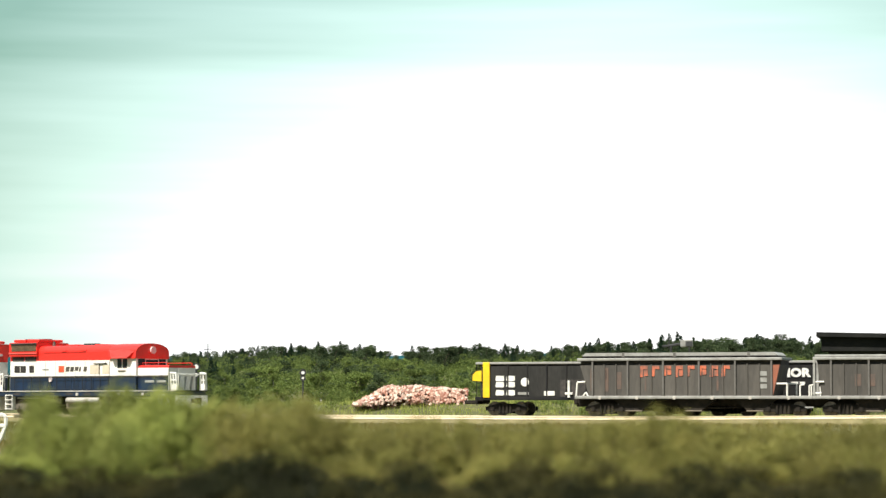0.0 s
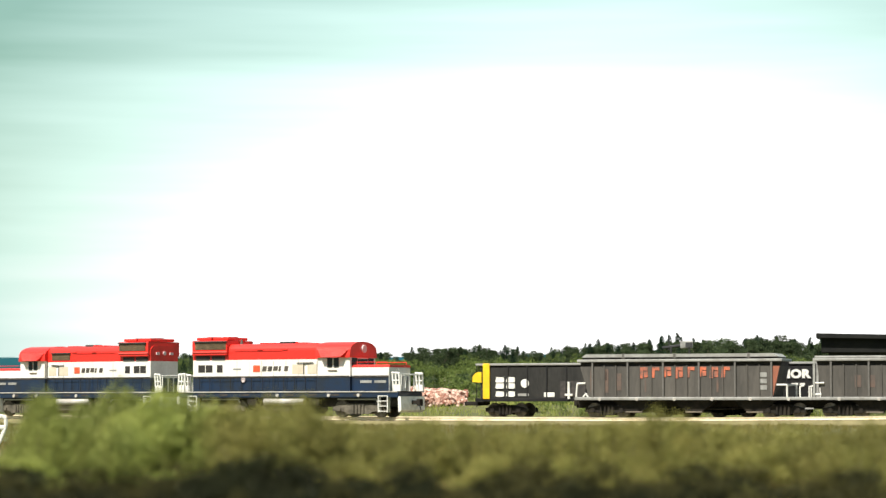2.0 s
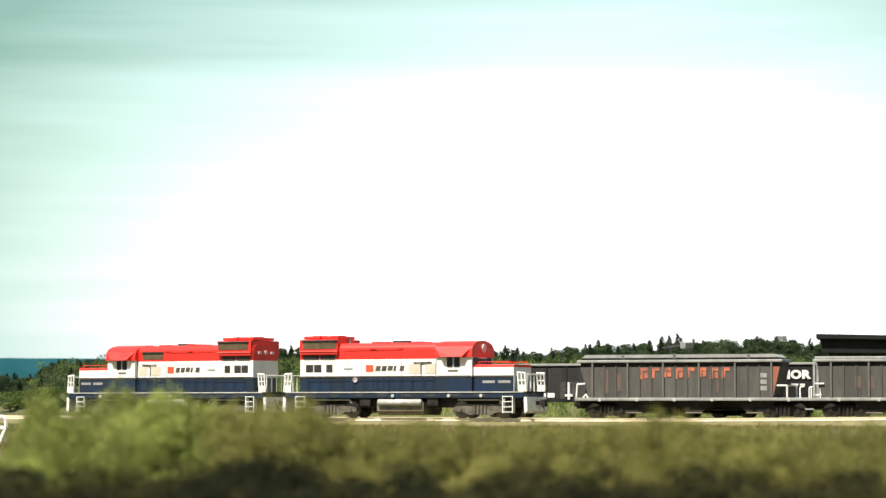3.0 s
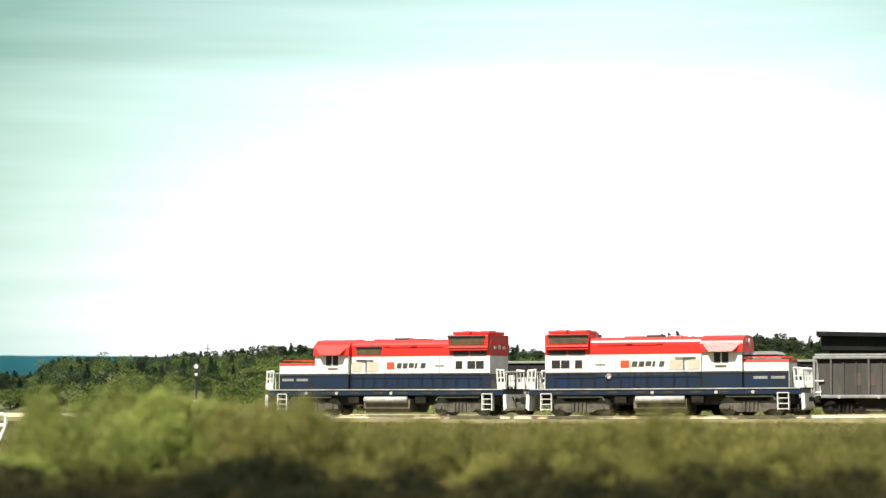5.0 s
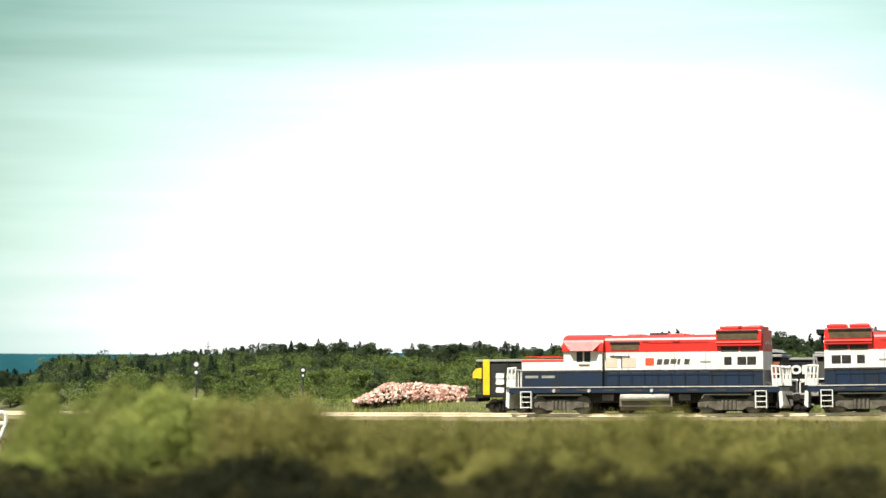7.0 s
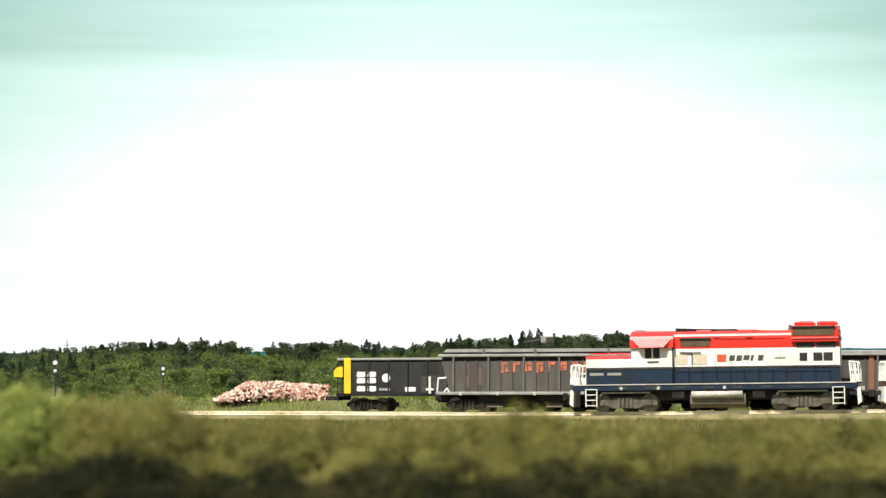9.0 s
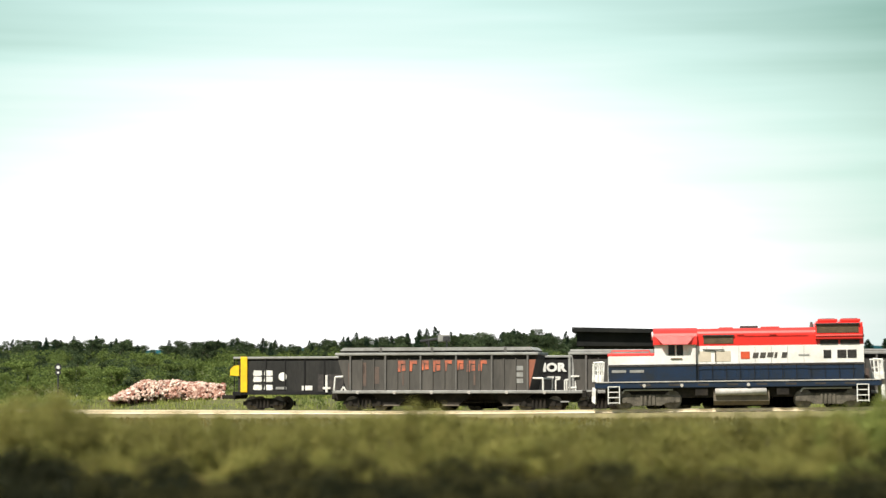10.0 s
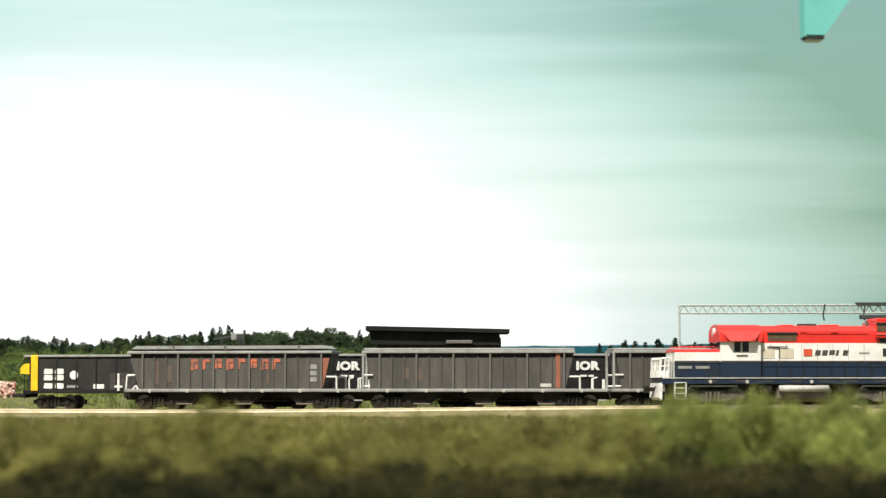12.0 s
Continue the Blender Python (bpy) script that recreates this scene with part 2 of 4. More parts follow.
def add_rod(bm, p, q, r, sides=6, r2=None):
    p, q = Vector(p), Vector(q)
    d = q - p
    m = Matrix.Translation((p + q) / 2) @ d.to_track_quat("Z", "Y").to_matrix().to_4x4()
    bmesh.ops.create_cone(bm, cap_ends=True, segments=sides, radius1=r, radius2=r if r2 is None else r2, depth=d.length, matrix=m)
    return bm


def rod(p, q, r, sides=6, r2=None):
    return add_rod(blank(), p, q, r, sides, r2)


def arch(half, z0, z1, rnd, steps=5):
    """Outline of a hood: upright sides and rounded shoulders."""
    pts = [(-half, z0), (half, z0)]
    for i in range(steps + 1):
        a = i / steps * math.pi / 2
        pts.append((half - rnd + rnd * math.cos(a), z1 - rnd + rnd * math.sin(a)))
    for i in range(steps + 1):
        a = math.pi / 2 + i / steps * math.pi / 2
        pts.append((-half + rnd + rnd * math.cos(a), z1 - rnd + rnd * math.sin(a)))
    return pts


def thing(name, m, label, category, group="", kind=""):
    ob = new(name)
    ob.matrix_basis = m
    return tagged(ob, label, category, group, kind)


# ---- ground ----
def ground_z(x, y):
    d = math.hypot(x, y)
    o = track_off(x, y) if y < 262 else 60.0
    z = -0.42
    if o < -3.5:
        z += -1.6 * smooth(-4.5, -30, o)
        z += 1.75 * smooth(62, 36, d) - 0.45 * smooth(12, 3, d)
    elif y > 100:
        b = math.degrees(math.atan2(x, y))
        wood = smooth(-10.0, -8.7, b) * smooth(12.4, 10.4, b)
        z += 1.15 * smooth(11.5, 22, o) + 3.6 * wood * smooth(178, 285, d)
    z += 0.22 * noise.noise((x * 0.06, y * 0.06, 0.3)) * smooth(3.5, 9, abs(o - 4.4) - 2)
    return z


def build_ground():
    near_y = list(np.arange(-30, 100, 6.0)) + list(np.arange(100, 215, 1.5)) + list(np.arange(215, 420, 8.0)) + [500, 700, 1000, 1600, 2600, 4200]
    xs = [-3500, -1500, -700, -350, -200] + list(np.arange(-130, 150, 2.0)) + [200, 350, 700, 1500, 3500]
    ys = [-400, -120] + near_y
    verts = [(x, y, ground_z(x, y)) for y in ys for x in xs]
    n = len(xs)
    faces = [(j * n + i, j * n + i + 1, (j + 1) * n + i + 1, (j + 1) * n + i) for j in range(len(ys) - 1) for i in range(n - 1)]
    me = bpy.data.meshes.new("ground")
    me.from_pydata(verts, [], faces)
    me.materials.append(M_GROUND)
    me.shade_smooth()
    tagged(new("ground", me), "olive grassy ground sloping up to the railway", "ground", kind="structure")


build_ground()


def build_far_hills():
    rnd = random.Random(4)
    bm = blank()
    pts = []
    n = 150
    for i in range(n + 1):
        b = -26 + 62 * i / n
        h = 28.4 + (b + 10) * 0.15 + 1.2 * noise.noise((b * 0.12, 0, 0)) + 0.9 * noise.noise((b * 1.1, 4, 0)) + rnd.uniform(-0.25, 0.25)
        x, y = spot(b, 1500)
        pts.append((x, y, h))
    rows = []
    for k, (back, drop) in enumerate(((0, None), (60, 0), (420, -16))):
        row = []
        for x, y, h in pts:
            s = 1 + back / 1500
            row.append(bm.verts.new((x * s, y * s, -4 if drop is None else h + drop)))
        rows.append(row)
    for r0, r1 in zip(rows, rows[1:]):
        for i in range(n):
            bm.faces.new((r0[i], r0[i + 1], r1[i + 1], r1[i]))
    tagged(new("backdrop_hills", mesh_of("backdrop_hills", bm, M_FARHILL, True)), "distant wooded hills on the horizon, coloured haze blue", "hills", kind="structure")


build_far_hills()


# ---- tracks ----
def rise(s, off):
    """The near track climbs a gentle grade towards its far end."""
    return 0.27 * smooth(6, 42, s) if off == 0 else 0.0


def sweep(outline, off, s0, s1, step=2.0):
    """An outline of (off, z) drawn along the curved track."""
    bm = blank()
    rows = []
    n = int((s1 - s0) / step)
    for i in range(n + 1):
        s = s0 + (s1 - s0) * i / n
        row = []
        for o, h in outline:
            x, y, _ = track_at(s, off + o)
            row.append(bm.verts.new((x, y, h + rise(s, off))))
        rows.append(row)
    k = len(outline)
    for a, b in zip(rows, rows[1:]):
        for i in range(k):
            bm.faces.new((a[i], a[(i + 1) % k], b[(i + 1) % k], b[i]))
    bm.faces.new(rows[0])
    bm.faces.new(rows[-1][::-1])
    return bm


RAIL = [(-0.07, -0.17), (0.07, -0.17), (0.07, -0.15), (0.012, -0.13), (0.012, -0.05), (0.036, -0.035), (0.036, 0.0), (-0.036, 0.0), (-0.036, -0.035), (-0.012, -0.05), (-0.012, -0.13), (-0.07, -0.15)]
S0, S1 = -85.0, 92.0
tie_me = mesh_of("tie", box(-0.12, 0.12, -1.3, 1.3, -0.32, -0.172, 0.015), M_TIE)
for off, where in ((0.0, "that the locomotives run on"), (4.4, "under the grey hopper cars"), (8.8, "under the black hopper cars")):
    tr = thing("track", pose(0, 0, 0), "curved railway track " + where, "railway track", "railway tracks", "structure")
    part("ballast", sweep([(-2.1, -0.75), (2.3, -0.75), (1.75, -0.2), (-1.7, -0.2)], off, S0, S1), M_BALLAST, tr, "dusty olive ballast bed")
    for g in (-0.755, 0.755):
        part("rail", sweep([(o + g, h) for o, h in RAIL], off, S0, S1, 1.5), M_RAILTOP, tr)
    for i in range(170 if off == 0 else 90):
        s = -46 + i * 0.62 if off == 0 else -30 + i * 0.9
        x, y, a = track_at(s, off)
        part_of("tie", tie_me, tr, pose(x, y, rise(s, off), 0, 0, math.degrees(a)))

# ---- locomotives: x is their front, z = 0 the rail top ----
def add_wheelset(bm, r):
    add_rod(bm, (0, -0.95, 0), (0, 0.95, 0), 0.09, 8)
    for s in (-1, 1):
        add_rod(bm, (0, s * 0.69, 0), (0, s * 0.83, 0), r, 20)
        add_rod(bm, (0, s * 0.66, 0), (0, s * 0.69, 0), r + 0.035, 20)
        add_rod(bm, (0, s * 0.83, 0), (0, s * 0.85, 0), r * 0.35, 10)
        for k in range(6):
            a = k * math.pi / 3
            add_box(bm, -0.03, 0.03, s * 0.83, s * 0.845, r * 0.35, r * 0.85, turn=Matrix.Rotation(a, 4, "Y"))
    return bm


LOCO_WHEEL = mesh_of("wheelset", add_wheelset(blank(), 0.5), M_STEELW)
CAR_WHEEL = mesh_of("wheelset", add_wheelset(blank(), 0.42), M_STEELW)


def frame_mesh(base, r):
    bm = blank()
    h = base / 2
    for s in (-1, 1):
        y0, y1 = (0.95, 1.12) if s > 0 else (-1.12, -0.95)
        add_prism_y(bm, [(-h - 0.45, r + 0.12), (-h - 0.45, r - 0.12), (-h + 0.35, r - 0.16), (-h + 0.6, r - 0.3), (h - 0.6, r - 0.3), (h - 0.35, r - 0.16), (h + 0.45, r - 0.12), (h + 0.45, r + 0.12), (h - 0.4, r + 0.32), (-h + 0.4, r + 0.32)], y0, y1)
        for x in (-h, h):
            add_rod(bm, (x, s * 1.0, r), (x, s * 1.2, r), 0.15, 10)
        for x in (-0.35, -0.12, 0.12, 0.35):
            add_rod(bm, (x, s * 1.15, r - 0.28), (x, s * 1.15, r + 0.25), 0.08, 8)
    add_box(bm, -0.3, 0.3, -1.0, 1.0, r - 0.05, r + 0.3)
    return bm


LOCO_TRUCK = mesh_of("truck", frame_mesh(2.7, 0.5), M_DUSTY)
CAR_TRUCK = mesh_of("truck", frame_mesh(1.75, 0.42), M_UNDER)


def add_truck(parent, x, base, r, me, wheel):
    t = part_of("truck", me, parent, pose(x, 0, 0))
    return [part_of("wheelset", wheel, t, pose(s * base / 2, 0, r)) for s in (-1, 1)]


def handrail(pts, r=0.03):
    bm = blank()
    for p, q in zip(pts, pts[1:]):
        add_rod(bm, p, q, r, 6)
    return bm


STEP = mesh_of("step", box(-0.3, 0.3, -0.14, 0.14, 0, 0.05), M_RAIL_WHITE)
STEP_SIDE = mesh_of("step_side", box(-0.025, 0.025, -0.15, 0.15, 0, 1.0), M_RAIL_WHITE)
RAILING_POST = mesh_of("railing_post", rod((0, 0, 0), (0, 0, 1.0), 0.035, 6), M_RAIL_WHITE)
WALK_DASH = mesh_of("walkway_bracket", box(-0.3, 0.3, -0.03, 0.03, -0.06, 0.06, 0.01), M_SOOT_SHADE)
HOOD_DOOR = mesh_of("hood_door", box(0, 0.6, -0.018, 0.018, 1.62, 2.36, 0.008), M_BLUE)
HOOD_SEAM = mesh_of("hood_seam", box(-0.01, 0.01, -0.012, 0.012, 2.5, 3.45), M_CHORD)


def build_locomotive(label, marker):
    L = thing("locomotive", pose(0, 0, 0), label, "locomotive", "coupled diesel locomotives")
    H = 1.24          # half width of the hood
    # frame, walkways and tank
    bm = box(-7.95, 7.95, -1.42, 1.42, 1.18, 1.52, 0.03)
    part("underframe", bm, M_BLUE, L, "dark blue painted underframe")
    # added block that fills the void under the frame with painted darkness
    part("belly", box(-7.4, 7.4, -0.62, 0.62, 0.62, 1.18, 0.03), M_SOOT_SHADE, L, "added filler block, coloured black for the dark void between the trucks")
    for s in (-1, 1):
        # the walkway's highlight is put into this pale edge strip
        part("walkway_edge", box(-7.9, 7.9, s * 1.4, s * 1.46, 1.5, 1.56), M_TANK, L, "walkway edge painted pale as a highlight")
        # shadow line along the white band's lower edge, painted as a black strip
        part("belt_shadow", box(-6.98, 7.18, s * (H - 0.005), s * (H + 0.03), 2.38, 2.5, 0.01), M_SOOT_SHADE, L, "shadow line under the white band, painted black")
        part("belt_shadow", box(2.32, 4.58, s * 1.44, s * 1.47, 2.38, 2.5, 0.01), M_SOOT_SHADE, L)
        # black dashes on the frame side stand for dark step holes
        for k in range(8):
            x = -6.2 + k * 1.62
            part_of("walkway_bracket", WALK_DASH, L, pose(x, s * 1.4, 1.34))
        for x0, x1 in ((-6.3, -3.6), (3.6, 6.3)):
            part("air_pipe", handrail([(x0, s * 1.22, 1.08), (x1, s * 1.22, 1.08), (x1 + 0.12, s * 1.22, 0.9)], 0.045), M_TANK, L, "pale dusty air pipe")
    for s in (-1, 1):
        y = s * 1.40
        bm = blank()
        for k in range(15):
            x = -6.4 + k * 0.78
            add_rod(bm, (x, y, 1.5), (x, y, 2.42), 0.016, 5)
        add_rod(bm, (-6.5, y, 2.42), (4.6, y, 2.42), 0.018, 5)
        part("side_handrail", bm, M_UNDER, L)
        for x in (-6.9, 6.9):
            for k in range(4):
                part_of("step", STEP, L, pose(x, s * 1.32, 0.35 + k * 0.3), "white painted step")
            for dx in (-0.315, 0.315):
                part_of("step_side", STEP_SIDE, L, pose(x + dx, s * 1.31, 0.3))
    bm = add_prism(blank(), [(-1.25, 0.42), (-0.95, 0.18), (0.95, 0.18), (1.25, 0.42), (1.25, 1.0), (-1.25, 1.0)], -1.75, 1.35)
    part("fuel_tank", bm, M_TANKLOW, L, "dusty brown fuel tank")
    for s in (-1, 1):
        part("air_reservoir", rod((-1.6, s * 1.3, 0.93), (1.25, s * 1.3, 0.93), 0.2, 14), M_TANK, L, "pale grey air reservoir", True)
        for x in (-2.5, 2.0):
            part("equipment_box", box(x - 0.35, x + 0.35, s * 1.0, s * 1.35, 0.72, 1.17, 0.03), M_UNDER, L)
    # long hood in its three paint bands
    part("hood_lower", add_prism(blank(), [(-H, 1.52), (H, 1.52), (H, 2.45), (-H, 2.45)], -7.0, 7.2), M_BLUE, L, "dark blue lower hood band")
    part("hood_band", add_prism(blank(), [(-H, 2.45), (H, 2.45), (H, 3.5), (-H, 3.5)], -7.0, 2.25), M_WHITE, L, "white middle hood band")
    part("hood_roof", add_prism(blank(), arch(H, 3.5, 4.48, 0.42), -7.0, 2.25), M_RED, L, "red hood roof", False)
    for s in (-1, 1):
        for k in range(9):
            part_of("hood_door", HOOD_DOOR, L, pose(-3.9 + k * 0.66, s * H, 0))
        for k in range(7):
            part_of("hood_seam", HOOD_SEAM, L, pose(-3.7 + k * 0.9, s * H, 0))
    # radiator end: taller, overhanging, with one wide louvre and paired dark intakes on each side
    part("radiator_box", add_prism(blank(), arch(1.42, 3.82, 4.72, 0.1), -6.95, -4.35), M_RED, L, "red overhanging radiator housing")
    for s in (-1, 1):
        bm = blank()
        add_box(bm, -6.72, -4.42, s * 1.41, s * 1.425, 4.14, 4.62)
        for j in range(7):
            z = 4.16 + j * 0.064
            add_box(bm, -6.72, -4.42, s * 1.41, s * 1.45, z, z + 0.034)
        part("radiator_louvre", bm, M_LOUVRE, L, "brown slatted radiator louvre")
        part("louvre_hood", box(-6.78, -4.36, s * 1.4, s * 1.52, 4.6, 4.68, 0.01), M_SOOT_SHADE, L, "black lip over the louvre")
        part("radiator_lip", box(-6.95, -4.35, s * 1.4, s * 1.47, 3.96, 4.04, 0.015), M_LITRED, L, "bright red lip below the louvre")
        for x0, x1 in ((-6.78, -5.72), (-5.6, -4.6)):
            part("intake_grille", box(x0, x1, s * (H - 0.01), s * (H + 0.03), 3.5, 3.76, 0.01), M_SOOT_SHADE, L, "black intake opening")
        for x0, x1 in ((-6.6, -6.1), (-6.04, -5.54), (-5.2, -4.78)):
            bm = box(x0, x1, s * (H - 0.01), s * (H + 0.012), 2.74, 3.2)
            for q in range(5):
                add_box(bm, x0, x1, s * (H - 0.01), s * (H + 0.03), 2.77 + q * 0.085, 2.77 + q * 0.085 + 0.04)
            part("hood_vent", bm, M_SOOT_SHADE, L, "black slatted hood vent")
    for x0, x1 in ((-6.85, -5.75), (-5.6, -4.5)):
        part("fan_shroud", box(x0, x1, -1.1, 1.1, 4.74, 4.92, 0.04), M_RED, L, "dark red flat fan shroud")
        part("radiator_fan", rod(((x0 + x1) / 2, 0, 4.92), ((x0 + x1) / 2, 0, 4.97), 0.46, 18), M_GRILLE, L)
    # roof details
    part("exhaust_stack", box(-1.2, -0.2, -0.28, 0.28, 4.44, 4.62, 0.03), M_SOOT_SHADE, L, "sooty exhaust stack")
    part("roof_hatch", box(-2.4, -1.35, -0.7, 0.7, 4.44, 4.56, 0.04), M_RED, L)
    part("roof_hatch", box(0.2, 1.0, -0.7, 0.7, 4.44, 4.55, 0.04), M_RED, L)
    for s in (-1, 1):
        for x in (-2.2, -0.4):
            part("lifting_lug", box(x, x + 0.4, s * 1.1, s * 1.28, 4.05, 4.2, 0.03), M_RED, L)
    bm = box(0.2, 1.85, H - 0.02, H + 0.012, 3.62, 4.06)
    for j in range(7):
        add_box(bm, 0.2, 1.85, H - 0.02, H + 0.03, 3.64 + j * 0.058, 3.64 + j * 0.058 + 0.032)
    part("side_louvre", bm, M_LOUVRE, L, "brown side louvre under the roof")
    part("louvre_hood", box(0.14, 1.9, H - 0.02, H + 0.1, 4.04, 4.11, 0.01), M_SOOT_SHADE, L)
    for s in (-1, 1):
        for x0, x1 in ((0.35, 1.25), (1.45, 2.15)):
            part("hood_side_door", box(x0, x1, s * (H - 0.01), s * (H + 0.014), 2.62, 3.2, 0.01), M_BEIGE, L, "cream hood side door")
        part("handhold", handrail([(-0.4, s * (H + 0.06), 4.1), (-3.9, s * (H + 0.06), 4.1)], 0.014), M_RED, L)
    part("bell", rod((-4.2, 0, 4.48), (-4.2, 0, 4.8), 0.12, 10, 0.06), M_GRILLE, L)
    # rear end face
    part("rear_headlight", rod((-7.0, 0, 4.0), (-7.06, 0, 4.0), 0.13, 14), M_LAMP, L, "round rear headlight")
    for s in (-1, 1):
        part("number_board", box(-7.07, -7.0, s * 0.62 - 0.14, s * 0.62 + 0.14, 3.9, 4.06), M_LAMP, L)
    # cab
    part("cab_lower", add_prism(blank(), [(-1.45, 1.52), (1.45, 1.52), (1.45, 2.45), (-1.45, 2.45)], 2.3, 4.6), M_BLUE, L, "dark blue lower cab side")
    part("cab_body", add_prism(blank(), [(-1.45, 2.45), (1.45, 2.45), (1.45, 3.62), (-1.45, 3.62)], 2.3, 4.6), M_WHITE, L, "white cab side")
    bm = blank()
    pts = []
    for i in range(15):
        a = math.pi * i / 14
        pts.append((1.56 * math.cos(a), 3.72 + 0.84 * math.sin(a) ** 0.62))
    pts = [(1.56, 3.58)] + pts + [(-1.56, 3.58)]
    add_prism(bm, pts, 2.22, 4.66)
    part("cab_roof", bm, M_RED, L, "rounded red cab roof", False)
    for s in (-1, 1):
        for x in (3.0, 3.46):
            part("cab_window", box(x, x + 0.36, s * 1.44, s * 1.475, 3.0, 3.56), M_GLASS, L, "dark cab side window")
        bm = blank()
        ring = [bm.verts.new(p) for p in ((2.3, s * 1.5, 4.12), (4.6, s * 1.5, 4.12), (4.1, s * 1.8, 3.6), (2.75, s * 1.8, 3.6))]
        bm.faces.new(ring)
        bmesh.ops.solidify(bm, geom=bm.faces[:], thickness=0.03)
        # the sun on this slope is painted in by the lighter red
        part("window_awning", bm, M_LITRED, L, "red sloping awning over the cab windows, coloured as sunlit")
        part("cab_handhold", box(3.05, 3.7, s * 1.44, s * 1.5, 2.78, 2.84, 0.01), M_LOUVRE, L)
        part("cab_front_window", box(4.59, 4.64, s * 0.95 - 0.3, s * 0.95 + 0.3, 3.12, 3.55), M_GLASS, L)
        part("cab_seam", box(2.26, 2.3, s * 1.44, s * 1.46, 2.5, 3.4), M_GRILLE, L)
    part("cab_front_headlight", rod((4.64, 0, 4.12), (4.76, 0, 4.12), 0.24, 16), M_LAMP, L, "round pale front headlight")
    bm = box(4.6, 4.63, -0.55, 0.55, 3.2, 3.5)
    part("cab_front_window", bm, M_GLASS, L)
    # short nose
    part("nose_band", add_prism(blank(), [(-H, 2.45), (H, 2.45), (H, 2.98), (-H, 2.98)], 4.6, 7.2), M_WHITE, L, "white short-nose side")
    part("nose_top", add_prism(blank(), arch(H, 2.98, 3.14, 0.12, 3), 4.6, 7.22), M_RED, L, "red nose top")
    bm = blank()
    for k in range(4):
        y = -1.15 + k * 0.6
        add_prism(bm, [(y, 1.56), (y + 0.2, 1.56), (y + 0.38, 2.44), (y + 0.18, 2.44)], 7.222, 7.235)
    part("nose_front", box(7.2, 7.222, -H, H, 1.56, 2.44), M_WHITE, L, "white nose front")
    part("nose_stripes", bm, M_CHORD, L, "grey slanted stripes on the nose front")
    part("nose_door", box(7.2, 7.23, -0.32, 0.32, 2.5, 2.95), M_WHITE, L)
    for s in (-1, 1):
        bm = handrail([(4.9, s * 1.1, 3.08), (4.9, s * 1.15, 3.3), (7.0, s * 1.15, 3.3), (7.0, s * 1.1, 3.1)], 0.018)
        part("nose_grab_rail", bm, M_RED, L)
        for x in (5.2, 6.2):
            part("nose_louvre", box(x, x + 0.8, s * (H - 0.01), s * (H + 0.02), 2.05, 2.2, 0.01), M_CHORD, L)
    # end platforms, pilots, end rails and couplers
    for e in (-1, 1):
        X = e * 8.1
        bm = blank()
        add_prism_y(bm, [(X - e * 0.2, 1.25), (X, 1.25), (X + e * 0.05, 0.45), (X - e * 0.15, 0.3)], -1.4, 1.4)
        part("pilot", bm, M_RAIL_WHITE, L, "whitish scuffed end pilot")
        part("end_platform", box(min(X, e * 7.2), max(X, e * 7.2), -1.4, 1.4, 1.5, 1.56), M_UNDER, L)
        for s in (-1, 1):
            y = s * 1.38
            bm = blank()
            add_box(bm, min(X, X - e * 0.5), max(X, X - e * 0.5), y - s * 0.06, y, 1.55, 1.95, 0.02)
            for dx in (0.05, 0.28, 0.5):
                add_rod(bm, (X - e * dx, y, 1.55), (X - e * (dx + 0.08), y, 2.62), 0.05, 7)
            add_rod(bm, (X - e * 0.08, y, 2.62), (X - e * 0.62, y, 2.66), 0.055, 7)
            add_rod(bm, (X - e * 0.08, y, 2.2), (X - e * 0.6, y, 2.2), 0.035, 6)
            part("end_handrail", bm, M_RAIL_WHITE, L, "white tubular end handrail")
        for k in range(6):
            part_of("railing_post", RAILING_POST, L, pose(X - e * 0.04, -1.25 + k * 0.5, 1.55))
        part("railing_top", rod((X - e * 0.04, -1.3, 2.55), (X - e * 0.04, 1.3, 2.55), 0.04, 6), M_RAIL_WHITE, L, "white railing across the end platform")
        bm = box(min(X, X + e * 0.55), max(X, X + e * 0.55), -0.13, 0.13, 0.78, 1.02, 0.02)
        add_box(bm, min(X + e * 0.38, X + e * 0.62), max(X + e * 0.38, X + e * 0.62), -0.2, 0.2, 0.68, 1.1, 0.04)
        part("coupler", bm, M_UNDER, L)
        part("brake_hoses", handrail([(X, 0.5, 1.1), (X + e * 0.2, 0.52, 0.7), (X + e * 0.28, 0.5, 0.45)], 0.035), M_UNDER, L)
    # emblem: a red patch and dark bars on the white band
    for s in (-1, 1):
        d = 1 if s < 0 else -1
        c = -1.35
        part("emblem_patch", box(c - d * 1.15, c - d * 0.65, s * (H - 0.01), s * (H + 0.02), 2.76, 3.16), M_EMBLEM, L, "red emblem patch")
        for k, (w, lo) in enumerate(((0.3, 2.8), (0.3, 2.8), (0.32, 2.84), (0.14, 2.8), (0.28, 2.8))):
            x = c - d * 0.5 + d * k * 0.4
            bm = add_prism_y(blank(), [(x, lo), (x + d * w, lo), (x + d * (w + 0.06), 3.1), (x + d * 0.06, 3.1)], s * (H - 0.01), s * (H + 0.018))
            part("emblem_bar", bm, M_GRILLE, L)
        part("side_stencil", box(-4.0, -3.4, s * (H - 0.01), s * (H + 0.02), 2.9, 2.98), M_CHORD, L)
        part("side_pipe", handrail([(0.7, s * (H + 0.05), 3.28), (1.9, s * (H + 0.05), 3.3), (1.2, s * (H + 0.05), 3.24), (1.2, s * (H + 0.05), 2.6)], 0.025), M_GRILLE, L)
